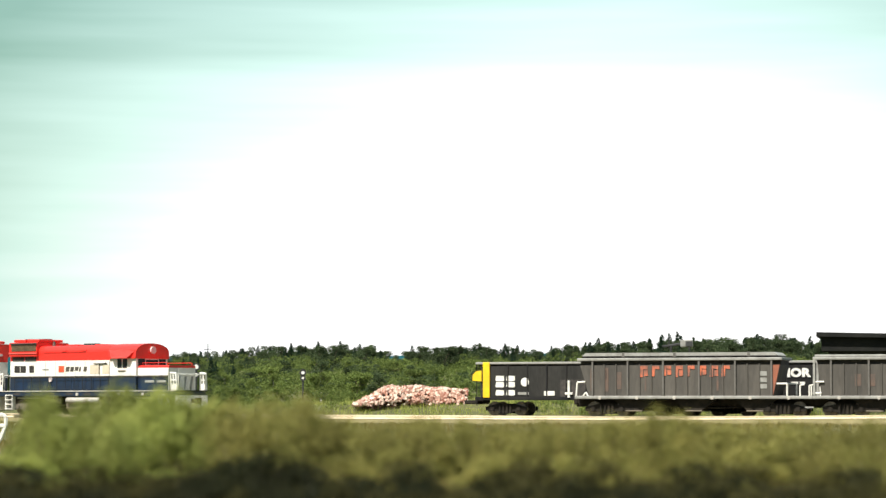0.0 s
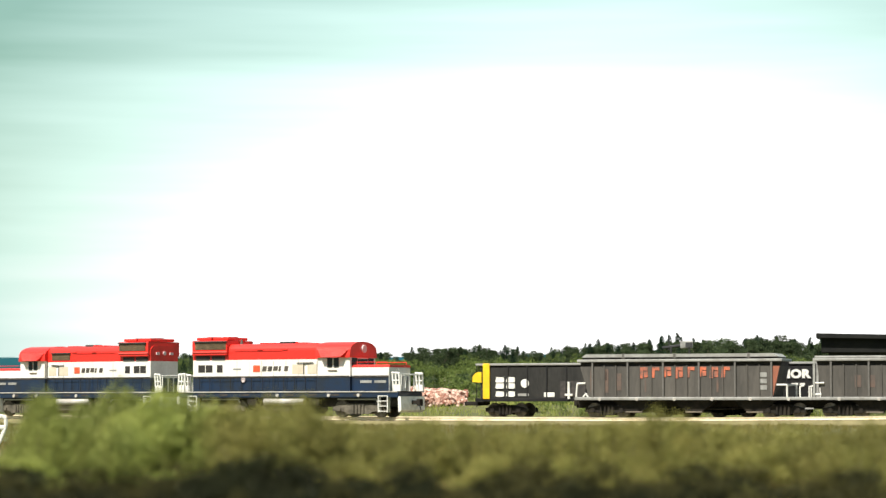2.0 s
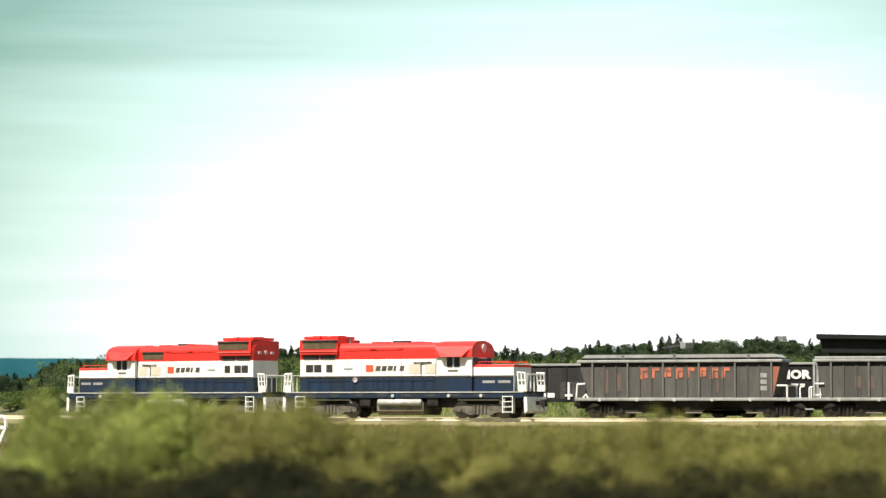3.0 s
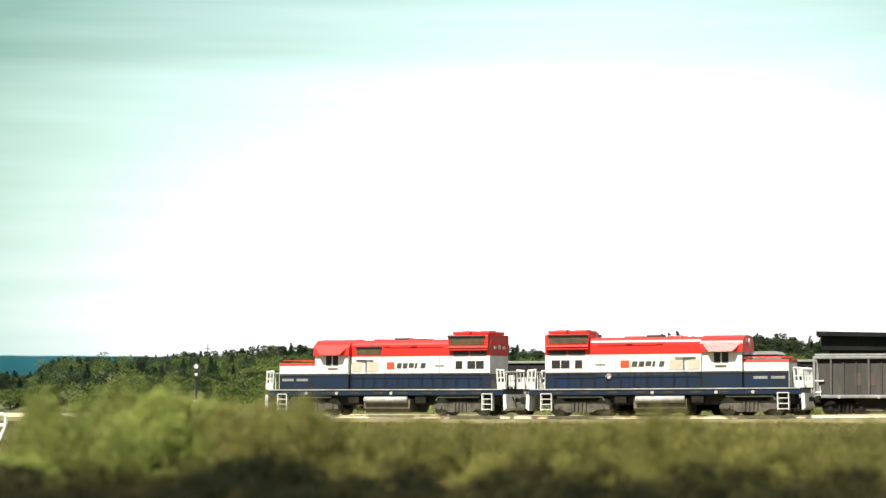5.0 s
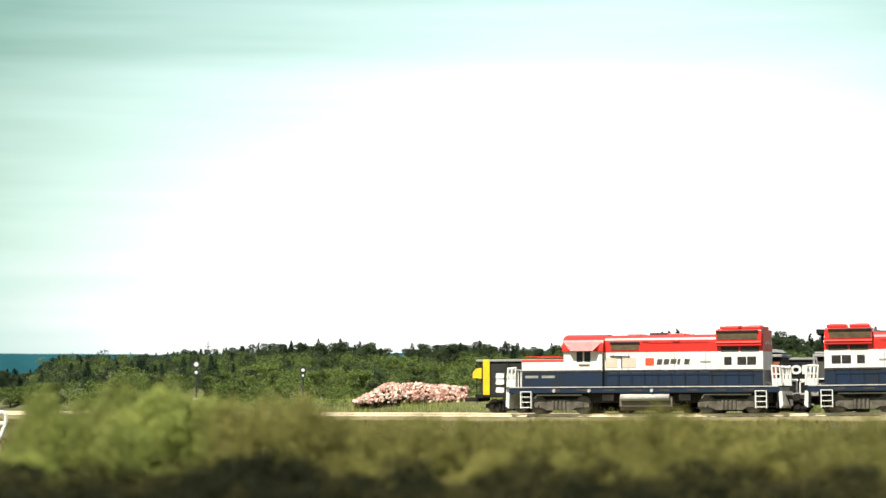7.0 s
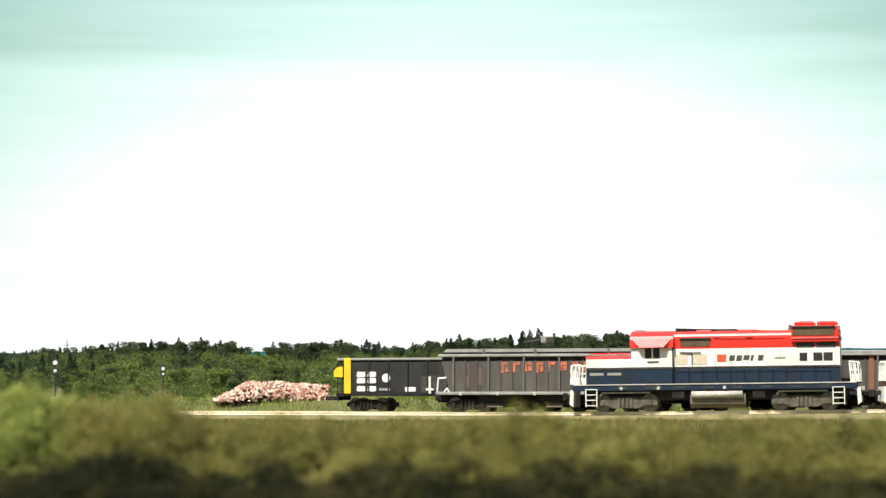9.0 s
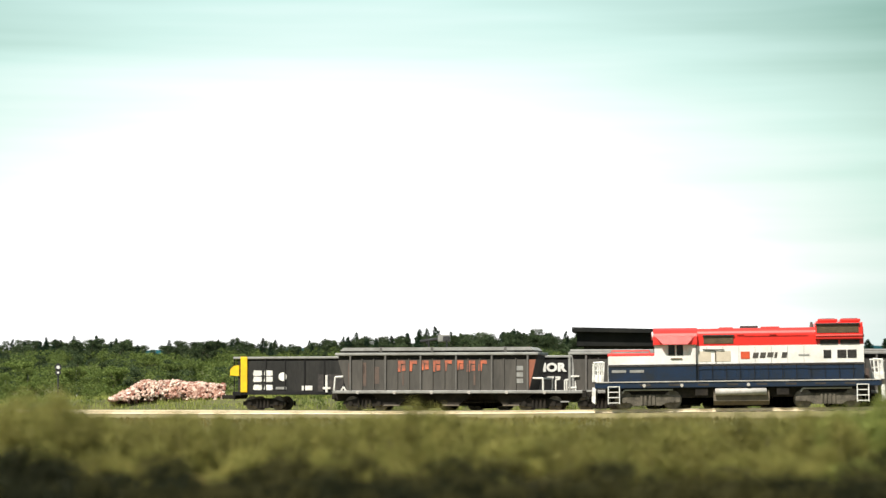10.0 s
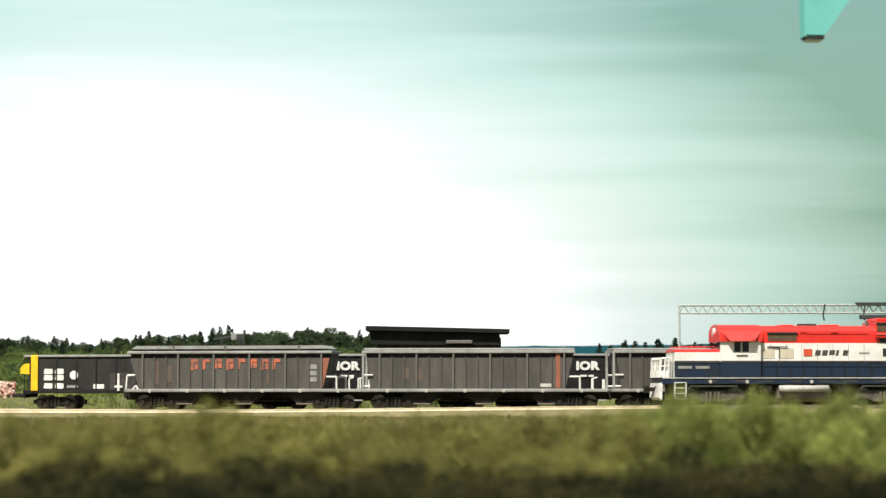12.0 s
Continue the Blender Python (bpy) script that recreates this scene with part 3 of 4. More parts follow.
        for x in (-0.6, 3.1, 5.2):
            part("frame_light", rod((x, s * 1.42, 1.32), (x, s * 1.5, 1.32), 0.1, 10), M_TANK, L)
    if marker:
        part("side_marker", rod((-3.2, -H - 0.02, 2.28), (-3.2, -H - 0.1, 2.28), 0.16, 14), M_LAMP, L, "round pinkish marker disc")
    wheels = []
    for x in (-5.0, 5.0):
        wheels += add_truck(L, x, 2.7, 0.5, LOCO_TRUCK, LOCO_WHEEL)
    return L, wheels


LEAD, LEAD_WHEELS = build_locomotive("red, white and blue diesel locomotive leading nose-first", True)
TRAIL, TRAIL_WHEELS = build_locomotive("red, white and blue diesel locomotive coupled facing backwards", False)


# ---- freight cars ----
def on_track(s_mid, off, half=4.8):
    x0, y0, _ = track_at(s_mid - half, off)
    x1, y1, _ = track_at(s_mid + half, off)
    z0, z1 = rise(s_mid - half, off), rise(s_mid + half, off)
    return pose((x0 + x1) / 2, (y0 + y1) / 2, (z0 + z1) / 2, 0, -math.degrees(math.atan2(z1 - z0, 2 * half)), math.degrees(math.atan2(y1 - y0, x1 - x0)))


def car_basics(C, half):
    for x in (-half + 1.9, half - 1.9):
        add_truck(C, x, 1.75, 0.42, CAR_TRUCK, CAR_WHEEL)
    for e in (-1, 1):
        X = e * half
        bm = box(min(X - e * 0.4, X + e * 0.35), max(X - e * 0.4, X + e * 0.35), -0.12, 0.12, 0.76, 1.0, 0.02)
        add_box(bm, min(X + e * 0.2, X + e * 0.4), max(X + e * 0.2, X + e * 0.4), -0.19, 0.19, 0.68, 1.08, 0.04)
        part("coupler", bm, M_UNDER, C)
    part("brake_cylinder", rod((-0.9, -0.5, 0.75), (0.2, -0.5, 0.75), 0.2, 12), M_UNDER, C)


def build_hopper(label, first, lettering, patches):
    """A grey ribbed covered hopper with sloped ends and open end platforms."""
    C = thing("hopper_car", pose(0, 0, 0), label, "freight car", "grey hopper cars")
    W, half = 1.48, 7.15
    part("side_sill", box(-half, half, -W, W, 1.02, 1.2, 0.03), M_CHORD, C, "light grey side sill")
    low = -6.3 if first else -6.6
    out = [(low, 1.2), (4.72, 1.2), (5.14, 3.0), (-6.82, 3.0)]
    part("body", add_prism_y(blank(), out, -W + 0.1, W - 0.1), M_HOP, C, "dark grey ribbed hopper body")
    # the shade under the chord is put into this strip's black
    part("roof_shadow_gap", add_prism_y(blank(), [(-6.82, 3.0), (5.14, 3.0), (5.2, 3.26), (-6.88, 3.26)], -W + 0.34, W - 0.34), M_SOOT_SHADE, C, "recess under the top chord, coloured black for its shade")
    for k in range(16):
        x = -6.05 + k * 0.713
        main = k % 3 == 0
        for s in (-1, 1):
            if main:
                part_of("rib", RIB_MAIN, C, pose(x, s * (W - 0.05), 0))
            else:
                part_of("rib", RIB_SLIM, C, pose(x, s * (W - 0.07), 0))
    part("top_chord", box(-6.98, 5.28, -W - 0.03, W + 0.03, 3.26, 3.42, 0.03), M_CHORD, C, "pale grey top chord")
    if first:
        # black again stands for the shade below the roof rim
        part("roof_gap", box(-6.75, 5.0, -1.15, 1.15, 3.42, 3.54), M_SOOT_SHADE, C)
        part("roof_hood", add_prism_y(blank(), [(-6.75, 3.54), (5.0, 3.54), (4.75, 3.73), (-6.5, 3.73)], -1.3, 1.3), M_CHORD, C, "pale grey raised roof rim")
        for x in (-4.3, -1.2, 3.2):
            part("roof_latch", box(x, x + 0.16, -1.32, -1.2, 3.46, 3.75, 0.02), M_HOPRIB, C)
    else:
        part("roof_edge", box(-6.98, 5.25, -1.4, 1.4, 3.42, 3.56, 0.04), M_CHORD, C, "pale grey roof edge")
    for k in range(3):
        x = -3.6 + k * 3.6
        bm = add_prism_y(blank(), [(x - 1.3, 1.0), (x + 1.3, 1.0), (x + 0.4, 0.32), (x - 0.4, 0.32)], -1.15, 1.15)
        part("discharge_bay", bm, M_UNDER, C, "dark discharge chute")
        part("chute_gate", box(x - 0.5, x + 0.5, -1.2, 1.2, 0.28, 0.36, 0.02), M_TANKLOW, C)
    for k in range(6):
        x = -5.6 + k * 2.25
        for s in (-1, 1):
            part_of("sill_bracket", SILL_BRACKET, C, pose(x, s * (W + 0.02), 1.08))
    part("center_sill", box(-half, half, -0.5, 0.5, 0.62, 1.0), M_UNDER, C)
    part("brake_rigging", handrail([(-4.6, -0.9, 0.62), (-1.8, -0.9, 0.5), (1.9, -0.9, 0.5), (4.6, -0.9, 0.62)], 0.04), M_UNDER, C)
    for s in (-1, 1):
        y = s * (W - 0.04)
        if first:
            part("end_handrail", handrail([(-7.05, y, 1.2), (-6.98, y, 2.0), (-6.5, y, 2.02)], 0.055), M_RAIL_WHITE, C, "whitish bent end handrail")
            part("end_handrail", handrail([(-6.62, y, 1.2), (-6.45, y, 1.42), (-6.35, y, 1.2)], 0.05), M_RAIL_WHITE, C)
        else:
            part("corner_post", box(-7.08, -6.94, y - 0.05, y + 0.05, 1.2, 3.42, 0.015), M_CHORD, C, "pale grey corner post")
            part("end_grab_rail", handrail([(-7.02, y, 2.0), (-6.45, y, 2.0)], 0.05), M_RAIL_WHITE, C, "whitish grab rail")
            part("end_grab_rail", handrail([(-7.1, y, 1.35), (-6.6, y, 1.35)], 0.05), M_RAIL_WHITE, C)
        part("platform_handrail", handrail([(4.95, y, 1.9), (5.55, y, 1.9), (5.55, y, 1.2)], 0.055), M_RAIL_WHITE, C, "whitish platform handrail")
        part("platform_handrail", handrail([(6.3, y, 1.2), (6.3, y, 1.8), (6.55, y, 1.85)], 0.045), M_RAIL_WHITE, C)
        part("platform_handrail", handrail([(6.95, y, 1.2), (6.95, y, 1.75)], 0.045), M_RAIL_WHITE, C)
        part("corner_step", box(6.6, 7.1, y - 0.12, y + 0.04, 0.5, 0.58), M_CHORD, C)
    if first:
        bm = add_prism_y(blank(), [(4.62, 1.22), (4.72, 1.22), (5.12, 2.99), (4.66, 2.99)], -W + 0.085, -W + 0.1)
        part("orange_end_band", bm, M_BAND, C, "faded orange band at the car end")
    for n, (x, z, w, h, slant) in enumerate(lettering):
        bm = add_prism_y(blank(), [(x, z), (x + w * 0.4, z), (x + w * 0.4 + slant, z + h), (x + slant, z + h)], -W + 0.07, -W + 0.1)
        add_prism_y(bm, [(x + w * 0.4, z + h * 0.72), (x + w, z + h * 0.66), (x + w, z + h), (x + w * 0.4, z + h)], -W + 0.07, -W + 0.1)
        if n % 3 != 1:
            add_prism_y(bm, [(x + w * 0.55, z + h * 0.08), (x + w, z + h * 0.1), (x + w, z + h * 0.6), (x + w * 0.55, z + h * 0.6)], -W + 0.07, -W + 0.1)
        part("sprayed_letter", bm, M_ORANGE, C, "worn orange sprayed letter bars")
    for x, z, w, h in patches:
        part("faded_patch", box(x, x + w, -W + 0.085, -W + 0.1, z, z + h), M_RUST, C, "faded rusty streak")
    car_basics(C, half)
    return C


RIB_MAIN = mesh_of("rib", box(-0.055, 0.055, -0.055, 0.055, 1.2, 3.28, 0.012), M_HOPRIB)
RIB_SLIM = mesh_of("rib", box(-0.035, 0.035, -0.035, 0.035, 1.2, 3.06, 0.01), M_HOP)
SILL_BRACKET = mesh_of("sill_bracket", rod((0, -0.05, 0), (0, 0.05, 0), 0.1, 10), M_TANK)
letters = [(-3.2 + k * 0.7, 2.3 + 0.04 * (k % 3), 0.5, 0.66 - 0.04 * (k % 3), 0.04) for k in range(8)]
HOP_A = build_hopper("grey ribbed hopper car with worn orange lettering", True, letters, [(-6.2, 1.5, 0.22, 1.3), (-5.35, 1.45, 0.26, 1.4), (-4.6, 1.6, 0.3, 1.0), (-5.3, 2.2, 0.12, 0.5), (-2.9, 1.5, 0.1, 0.9), (1.4, 1.5, 0.12, 0.9)])
for k in range(3):
    part("stencil_bar", box(3.95, 4.36, -1.4, -1.375, 1.62 + k * 0.37, 1.88 + k * 0.37), M_CHORD, HOP_A)
HOP_A.matrix_basis = on_track(10.8, 4.4)
HOP_B = build_hopper("plain dark grey hopper car with one orange stripe", False, [], [(-4.7, 1.75, 0.35, 0.7), (-3.9, 1.75, 0.35, 0.7)])
part("orange_stripe", box(4.15, 4.42, -1.4, -1.375, 1.25, 3.3), M_BAND, HOP_B, "faded orange upright stripe")
part("white_stencil", box(3.2, 3.9, -1.4, -1.375, 1.3, 1.5), M_TANK, HOP_B)
HOP_B.matrix_basis = on_track(25.25, 4.4)
for k in range(3):
    copy_thing(HOP_B, on_track(40.1 + 14.6 * k, 4.4))


def letter_mesh(text, size):
    cu = bpy.data.curves.new("lettering", "FONT")
    cu.body, cu.size, cu.extrude, cu.align_x = text, size, 0.012, "CENTER"
    cu.offset, cu.space_character = 0.04, 1.08
    ob = bpy.data.objects.new("lettering", cu)
    me = bpy.data.meshes.new_from_object(ob)
    bpy.data.objects.remove(ob)
    me.transform(Matrix.Diagonal((1.16, 1, 1, 1)))
    me.materials.append(M_RAIL_WHITE)
    return me


IOR = letter_mesh("IOR", 0.66)


def build_black_car(first, label):
    """A black open-top car with panelled sides on the back track."""
    C = thing("black_hopper_car", pose(0, 0, 0), label, "freight car", "black hopper cars")
    W, half = 1.48, 7.3
    part("side_sill", box(-half, half, -W, W, 0.95, 1.15, 0.02), M_BLACK, C)
    part("body", box(-half + 0.35, half - 0.35, -W + 0.06, W - 0.06, 1.15, 3.04, 0.02), M_DARKCAR if first else M_BLACK, C, "dark car body")
    part("top_chord", box(-half + 0.05, half - 0.05, -W - 0.02, W + 0.02, 3.16, 3.3, 0.03), M_CHORD, C, "grey top chord")
    # rim shade, painted as a black set-back strip
    part("rim_shadow_gap", box(-half + 0.5, half - 0.5, -W + 0.3, W - 0.3, 3.04, 3.16), M_SOOT_SHADE, C, "recess under the rim, coloured black for its shade")
    for k in range(11):
        x = -6.4 + k * 1.28
        for s in (-1, 1):
            part("rib", box(x - 0.04, x + 0.04, s * (W - 0.06), s * W, 1.15, 3.16), M_BLACK, C)
    for e in (-1, 1):
        X = e * (half - 0.12)
        part("end_ladder", handrail([(X, -W + 0.02, 0.6), (X, -W + 0.02, 3.2)], 0.03), M_BLACK, C)
    y0, y1 = -W + 0.03, -W + 0.07
    if first:
        part("yellow_post", box(-6.75, -6.3, -W - 0.06, -W + 0.02, 1.1, 3.3, 0.03), M_YELLOW, C, "bright yellow corner post")
        bm = add_prism_y(blank(), [(-7.45, 2.16), (-6.85, 2.12), (-6.85, 2.78), (-7.2, 2.74), (-7.42, 2.54)], -W - 0.04, -W + 0.3)
        part("yellow_bracket", bm, M_YELLOW, C, "yellow end bracket")
        for k in range(2):
            for j, z in enumerate((2.12, 1.74, 1.24)):
                x = -5.95 + k * 0.72
                bm = add_prism_y(blank(), [(x, z + 0.06), (x + 0.08, z), (x + 0.5, z), (x + 0.58, z + 0.06), (x + 0.56, z + 0.32), (x + 0.06, z + 0.34)], y0, y1)
                part("white_stencil", bm, M_RAIL_WHITE, C)
        part("white_disc", rod((-4.0, y0, 2.06), (-4.0, y1, 2.06), 0.27, 14), M_RAIL_WHITE, C)
        part("white_stencil", box(-4.45, -3.75, y0, y1, 1.28, 1.44), M_CHORD, C)
        part("white_stencil", box(-2.75, -2.05, y0, y1, 1.22, 1.5, 0.02), M_RAIL_WHITE, C)
        part("brake_stand", rod((-1.1, -W - 0.02, 1.1), (-1.1, -W - 0.02, 2.15), 0.09, 8), M_RAIL_WHITE, C, "white upright brake stand")
        part("brake_stand_foot", box(-1.35, -0.85, -W - 0.08, -W, 1.28, 1.42, 0.02), M_RAIL_WHITE, C)
        part("dark_end_panel", box(-1.7, 6.9, -W + 0.055, -W + 0.07, 1.16, 2.2), M_SOOT_SHADE, C, "black lower end panel")
        part("end_step", box(-8.2, -7.3, -1.0, 1.0, 0.7, 0.95, 0.05), M_UNDER, C)
    else:
        part_of("lettering", IOR, C, pose(-1.33, -W - 0.005, 2.36, 90, 0, 0), "white block letters")
        for x, z, w in ((-1.75, 1.92, 0.4), (-1.25, 1.92, 0.3)):
            part("white_stencil", box(x, x + w, -W - 0.01, y1, z, z + 0.12), M_RAIL_WHITE, C)
    car_basics(C, half)
    return C


BLACK_A = build_black_car(True, "black hopper car with a yellow corner post and white stencils")
BLACK_A.matrix_basis = on_track(2.6, 8.8)
BLACK_B = build_black_car(False, "black hopper car with white block letters, behind the grey cars")
BLACK_B.matrix_basis = on_track(17.9, 8.8)
for k in range(3):
    copy_thing(BLACK_B, on_track(33.1 + 15.5 * k, 8.8))

# ---- behind the tracks ----
def grounded(bearing, dist, turn=0.0, lift=0.0):
    x, y = spot(bearing, dist)
    return pose(x, y, ground_z(x, y) + lift, 0, 0, turn)


def build_shed():
    x, y = spot(10.2, 183)
    g = ground_z(x, y)
    T = thing("loading_shed", pose(x, y, g, 0, 0, -10.2), "long dark loading shed with a flat tarred roof", "shed")
    top = 5.75 - g
    part("wall", box(-4.4, 4.6, -1.8, 2.2, 0, top - 0.75, 0.02), M_SHED, T, "dark boarded shed wall")
    part("roof", add_prism_y(blank(), [(-5.25, top - 0.22), (5.2, top - 0.42), (5.2, top - 0.14), (-5.25, top + 0.1)], -2.6, 2.9), M_ROOF, T, "black tarred roof slab")
    part("fascia", add_prism_y(blank(), [(-4.9, top - 1.25), (4.5, top - 1.3), (4.5, top - 0.42), (-4.9, top - 0.23)], -2.2, 2.5), M_ROOF, T)
    part("chute", box(0.6, 2.5, -2.6, -2.2, top - 1.2, top - 0.95, 0.05), M_HOPRIB, T, "grey metal chute under the eaves")


build_shed()


def build_conveyor():
    T = thing("conveyor_head", grounded(5.45, 168, -6), "small grey conveyor head on a steel frame", "conveyor")
    g = T.matrix_basis.translation.z
    for x in (-0.75, 0.75):
        for y in (-0.4, 0.4):
            part("leg", rod((x, y, 0), (x * 0.8, y, 4.6 - g), 0.06, 6), M_DARKSTEEL, T)
    part("housing", box(0.0, 0.85, -0.45, 0.45, 4.5 - g, 5.0 - g, 0.06), M_CHORD, T, "grey conveyor housing")
    part("hood", box(0.35, 0.8, -0.47, 0.2, 4.58 - g, 4.9 - g), M_DARKSTEEL, T)
    part("boom", rod((-1.2, 0, 4.55 - g), (0.2, 0, 4.75 - g), 0.09, 6), M_DARKSTEEL, T)
    part("arm", rod((-0.75, 0, 4.4 - g), (-0.75, 0, 5.2 - g), 0.05, 6), M_DARKSTEEL, T)


build_conveyor()


def build_gantry():
    x0, y0 = spot(15.75, 163)
    g = ground_z(x0, y0)
    T = thing("signal_gantry", pose(x0, y0, g, 0, 0, -14), "grey lattice signal gantry spanning the tracks", "gantry")
    zt, zb, n, span = 6.66 - g, 6.15 - g, 34, 20.4
    for y in (-0.3, 0.3):
        part("chord", rod((-0.1, y, zt), (span, y, zt), 0.055, 6), M_GALV, T)
        part("chord", rod((-0.1, y, zb), (span, y, zb), 0.05, 6), M_GALV, T)
    web = mesh_of("lattice_bar", add_rod(add_rod(blank(), (0, -0.3, 0), (0.3, -0.3, zt - zb), 0.03, 5), (0.3, -0.3, zt - zb), (0.6, -0.3, 0), 0.03, 5), M_GALV)
    for k in range(n):
        part_of("lattice_bar", web, T, pose(k * 0.6, 0, zb))
        part_of("lattice_bar", web, T, pose(k * 0.6, 0.6, zb))
    for x in (0.0, span):
        bm = blank()
        for y in (-0.3, 0.3):
            add_rod(bm, (x, y, 0), (x, y, zt), 0.07, 6)
        for k in range(8):
            z = k * (zt - 0.2) / 8
            add_rod(bm, (x, -0.3, z), (x, 0.3, z + (zt - 0.2) / 8), 0.025, 5)
        part("mast", bm, M_GALV, T)
        part("footing", box(x - 0.4, x + 0.4, -0.7, 0.7, -0.3, 0.15, 0.03), M_TANK, T)
    for x in (9.4, 12.0):
        part("signal_hanger", handrail([(x, -0.35, zt + 0.05), (x - 0.12, -0.35, zb - 0.1), (x - 0.05, -0.35, zb - 0.5)], 0.05), M_DARKSTEEL, T)
    part("signal_head", box(11.6, 14.2, -0.55, -0.3, zb - 0.42, zb - 0.12, 0.05), M_DARKSTEEL, T, "dark signal head under the truss")
    part("bracket", box(11.4, 13.6, -0.4, 0.4, zt, zt + 0.16), M_DARKSTEEL, T)


build_gantry()


def build_stone_pile():
    rnd = random.Random(8)
    x, y = spot(-0.75, 171)
    g = ground_z(x, y)
    stones = [(0.16, 0.12, 0.12), (0.2, 0.15, 0.13), (0.13, 0.12, 0.1)]
    bm = blank()
    for k in range(1700):
        u = rnd.uniform(-3.9, 3.9)
        v = rnd.uniform(-1.7, 1.7)
        prof = 1.22 * smooth(-4.2, -1.3, u) * (1 - 0.2 * smooth(0.5, 4, u)) * (1 - (v / 1.9) ** 2) + 0.12 * noise.noise((u, v, 0))
        z = max(0.02, prof) * (1 if rnd.random() < 0.75 else rnd.random())
        a, b, c = stones[k % 3]
        f = rnd.uniform(0.4, 0.85)
        m = Matrix.Translation((u, v, z)) @ Euler((rnd.uniform(0, 6), rnd.uniform(0, 6), rnd.uniform(0, 6))).to_matrix().to_4x4() @ Matrix.Diagonal((a * f, b * f, c * f, 1))
        got = bmesh.ops.create_cube(bm, size=1.7, matrix=m)
        for v in got["verts"]:
            v.co += Vector((rnd.uniform(-1, 1), rnd.uniform(-1, 1), rnd.uniform(-1, 1))) * 0.04
    # added core, coloured dark to give the gaps between stones their shade
    core = blank()
    pts = [(-3.5, -0.3), (-2.0, 0.7), (0, 0.95), (3.8, 0.75), (4.0, -0.3)]
    add_prism_y(core, pts, -0.6, 0.9)
    T = tagged(new("stone_pile", mesh_of("stone_pile", bm, M_STONE)), "low heap of pink, white and reddish broken stone beside the track", "stone pile", kind="stuff")
    T.matrix_basis = pose(x, y, g, 0, 0, 2)
    part("core", core, M_STONECORE, T)


build_stone_pile()


def build_signal_post(bearing, dist, top, plates):
    T = thing("signal_post", grounded(bearing, dist), "thin trackside post with white target plates", "signal", "trackside posts")
    g = T.matrix_basis.translation.z
    part("post", rod((0, 0, -0.2), (0, 0, top - g), 0.07, 7), M_DARKSTEEL, T)
    for z, r in plates:
        part("backboard", rod((0, -0.06, z - g), (0, -0.1, z - g), r + 0.13, 14), M_DARKSTEEL, T)
        part("target_plate", rod((0, -0.1, z - g), (0, -0.14, z - g), r, 14), M_RAIL_WHITE, T, "white round target plate")
    part("footing", box(-0.25, 0.25, -0.25, 0.25, -0.2, 0.12, 0.02), M_TANK, T)


build_signal_post(-5.66, 188, 3.75, ((3.45, 0.17), (2.85, 0.12)))
build_signal_post(-3.22, 186, 3.3, ((3.0, 0.13), (2.6, 0.09)))


def build_pole():
    T = thing("radio_mast", grounded(-5.4, 262), "thin dark mast standing among the trees", "mast")
    g = T.matrix_basis.translation.z
    part("pole", rod((0, 0, -0.2), (0, 0, 6.9 - g), 0.09, 6, 0.05), M_DARKSTEEL, T)
    part("cross_arm", rod((-0.4, 0, 6.3 - g), (0.4, 0, 6.3 - g), 0.04, 5), M_DARKSTEEL, T)


build_pole()


def build_barrier():
    x, y = spot(-10.27, 126)
    g = ground_z(x, y)
    T = thing("white_barrier", pose(x, y, g, 0, 0, 0), "white painted curved tubular barrier end", "barrier")
    t = 0.2 - g
    pts = [(-2.4, 0, t), (0.55, 0, t), (0.72, 0, t - 0.12), (0.72, 0, t - 0.5), (0.45, 0, t - 1.2), (0.1, 0, t - 1.7), (-0.1, 0, -0.2)]
    part("rail_tube", handrail(pts, 0.1), M_RAIL_WHITE, T)
    part("lower_rail", handrail([(-2.4, 0, t - 0.55), (0.65, 0, t - 0.55)], 0.11), M_RAIL_WHITE, T)
    for px in (-2.3, -0.9):
        part("post", rod((px, 0.05, -0.2), (px, 0.05, t), 0.07, 7), M_RAIL_WHITE, T)


build_barrier()


def build_lamp():
    """A teal wedge built as a hanging lamp; its mast and arm are added, unseen."""
    px, py = spot(21.6, 62)
    lx, ly = spot(18.83, 62)
    g = ground_z(px, py)
    T = thing("yard_lamp", pose(px, py, g, 0, 0, 0), "teal tapered wedge built as a lamp, on an added mast", "lamp")
    dx, dy = lx - px, ly - py
    zl = 9.72 - g
    part("mast", rod((0, 0, -0.3), (0, 0, zl + 2.9), 0.13, 10, 0.08), M_GALV, T)
    part("arm", handrail([(0, 0, zl + 2.7), (dx * 0.5, dy * 0.5, zl + 2.95), (dx, dy, zl + 2.85)], 0.05), M_GALV, T)
    bm = blank()
    out = [(dx - 0.26, zl), (dx + 0.22, zl), (dx + 0.95, zl + 1.0), (dx + 0.95, zl + 2.8), (dx - 0.3, zl + 2.8)]
    add_prism_y(bm, out, dy - 0.2, dy + 0.2)
    part("shade", bm, M_TEAL, T, "teal enamel tapered shade")
    part("rim", box(dx - 0.24, dx + 0.25, dy - 0.2, dy + 0.2, zl - 0.06, zl + 0.06, 0.02), M_DARKSTEEL, T, "thin dark bottom rim")
    part("lens", box(dx - 0.2, dx + 0.2, dy - 0.16, dy + 0.16, zl - 0.11, zl - 0.06, 0.02), M_RAIL_WHITE, T, "pale lens under the rim")


build_lamp()


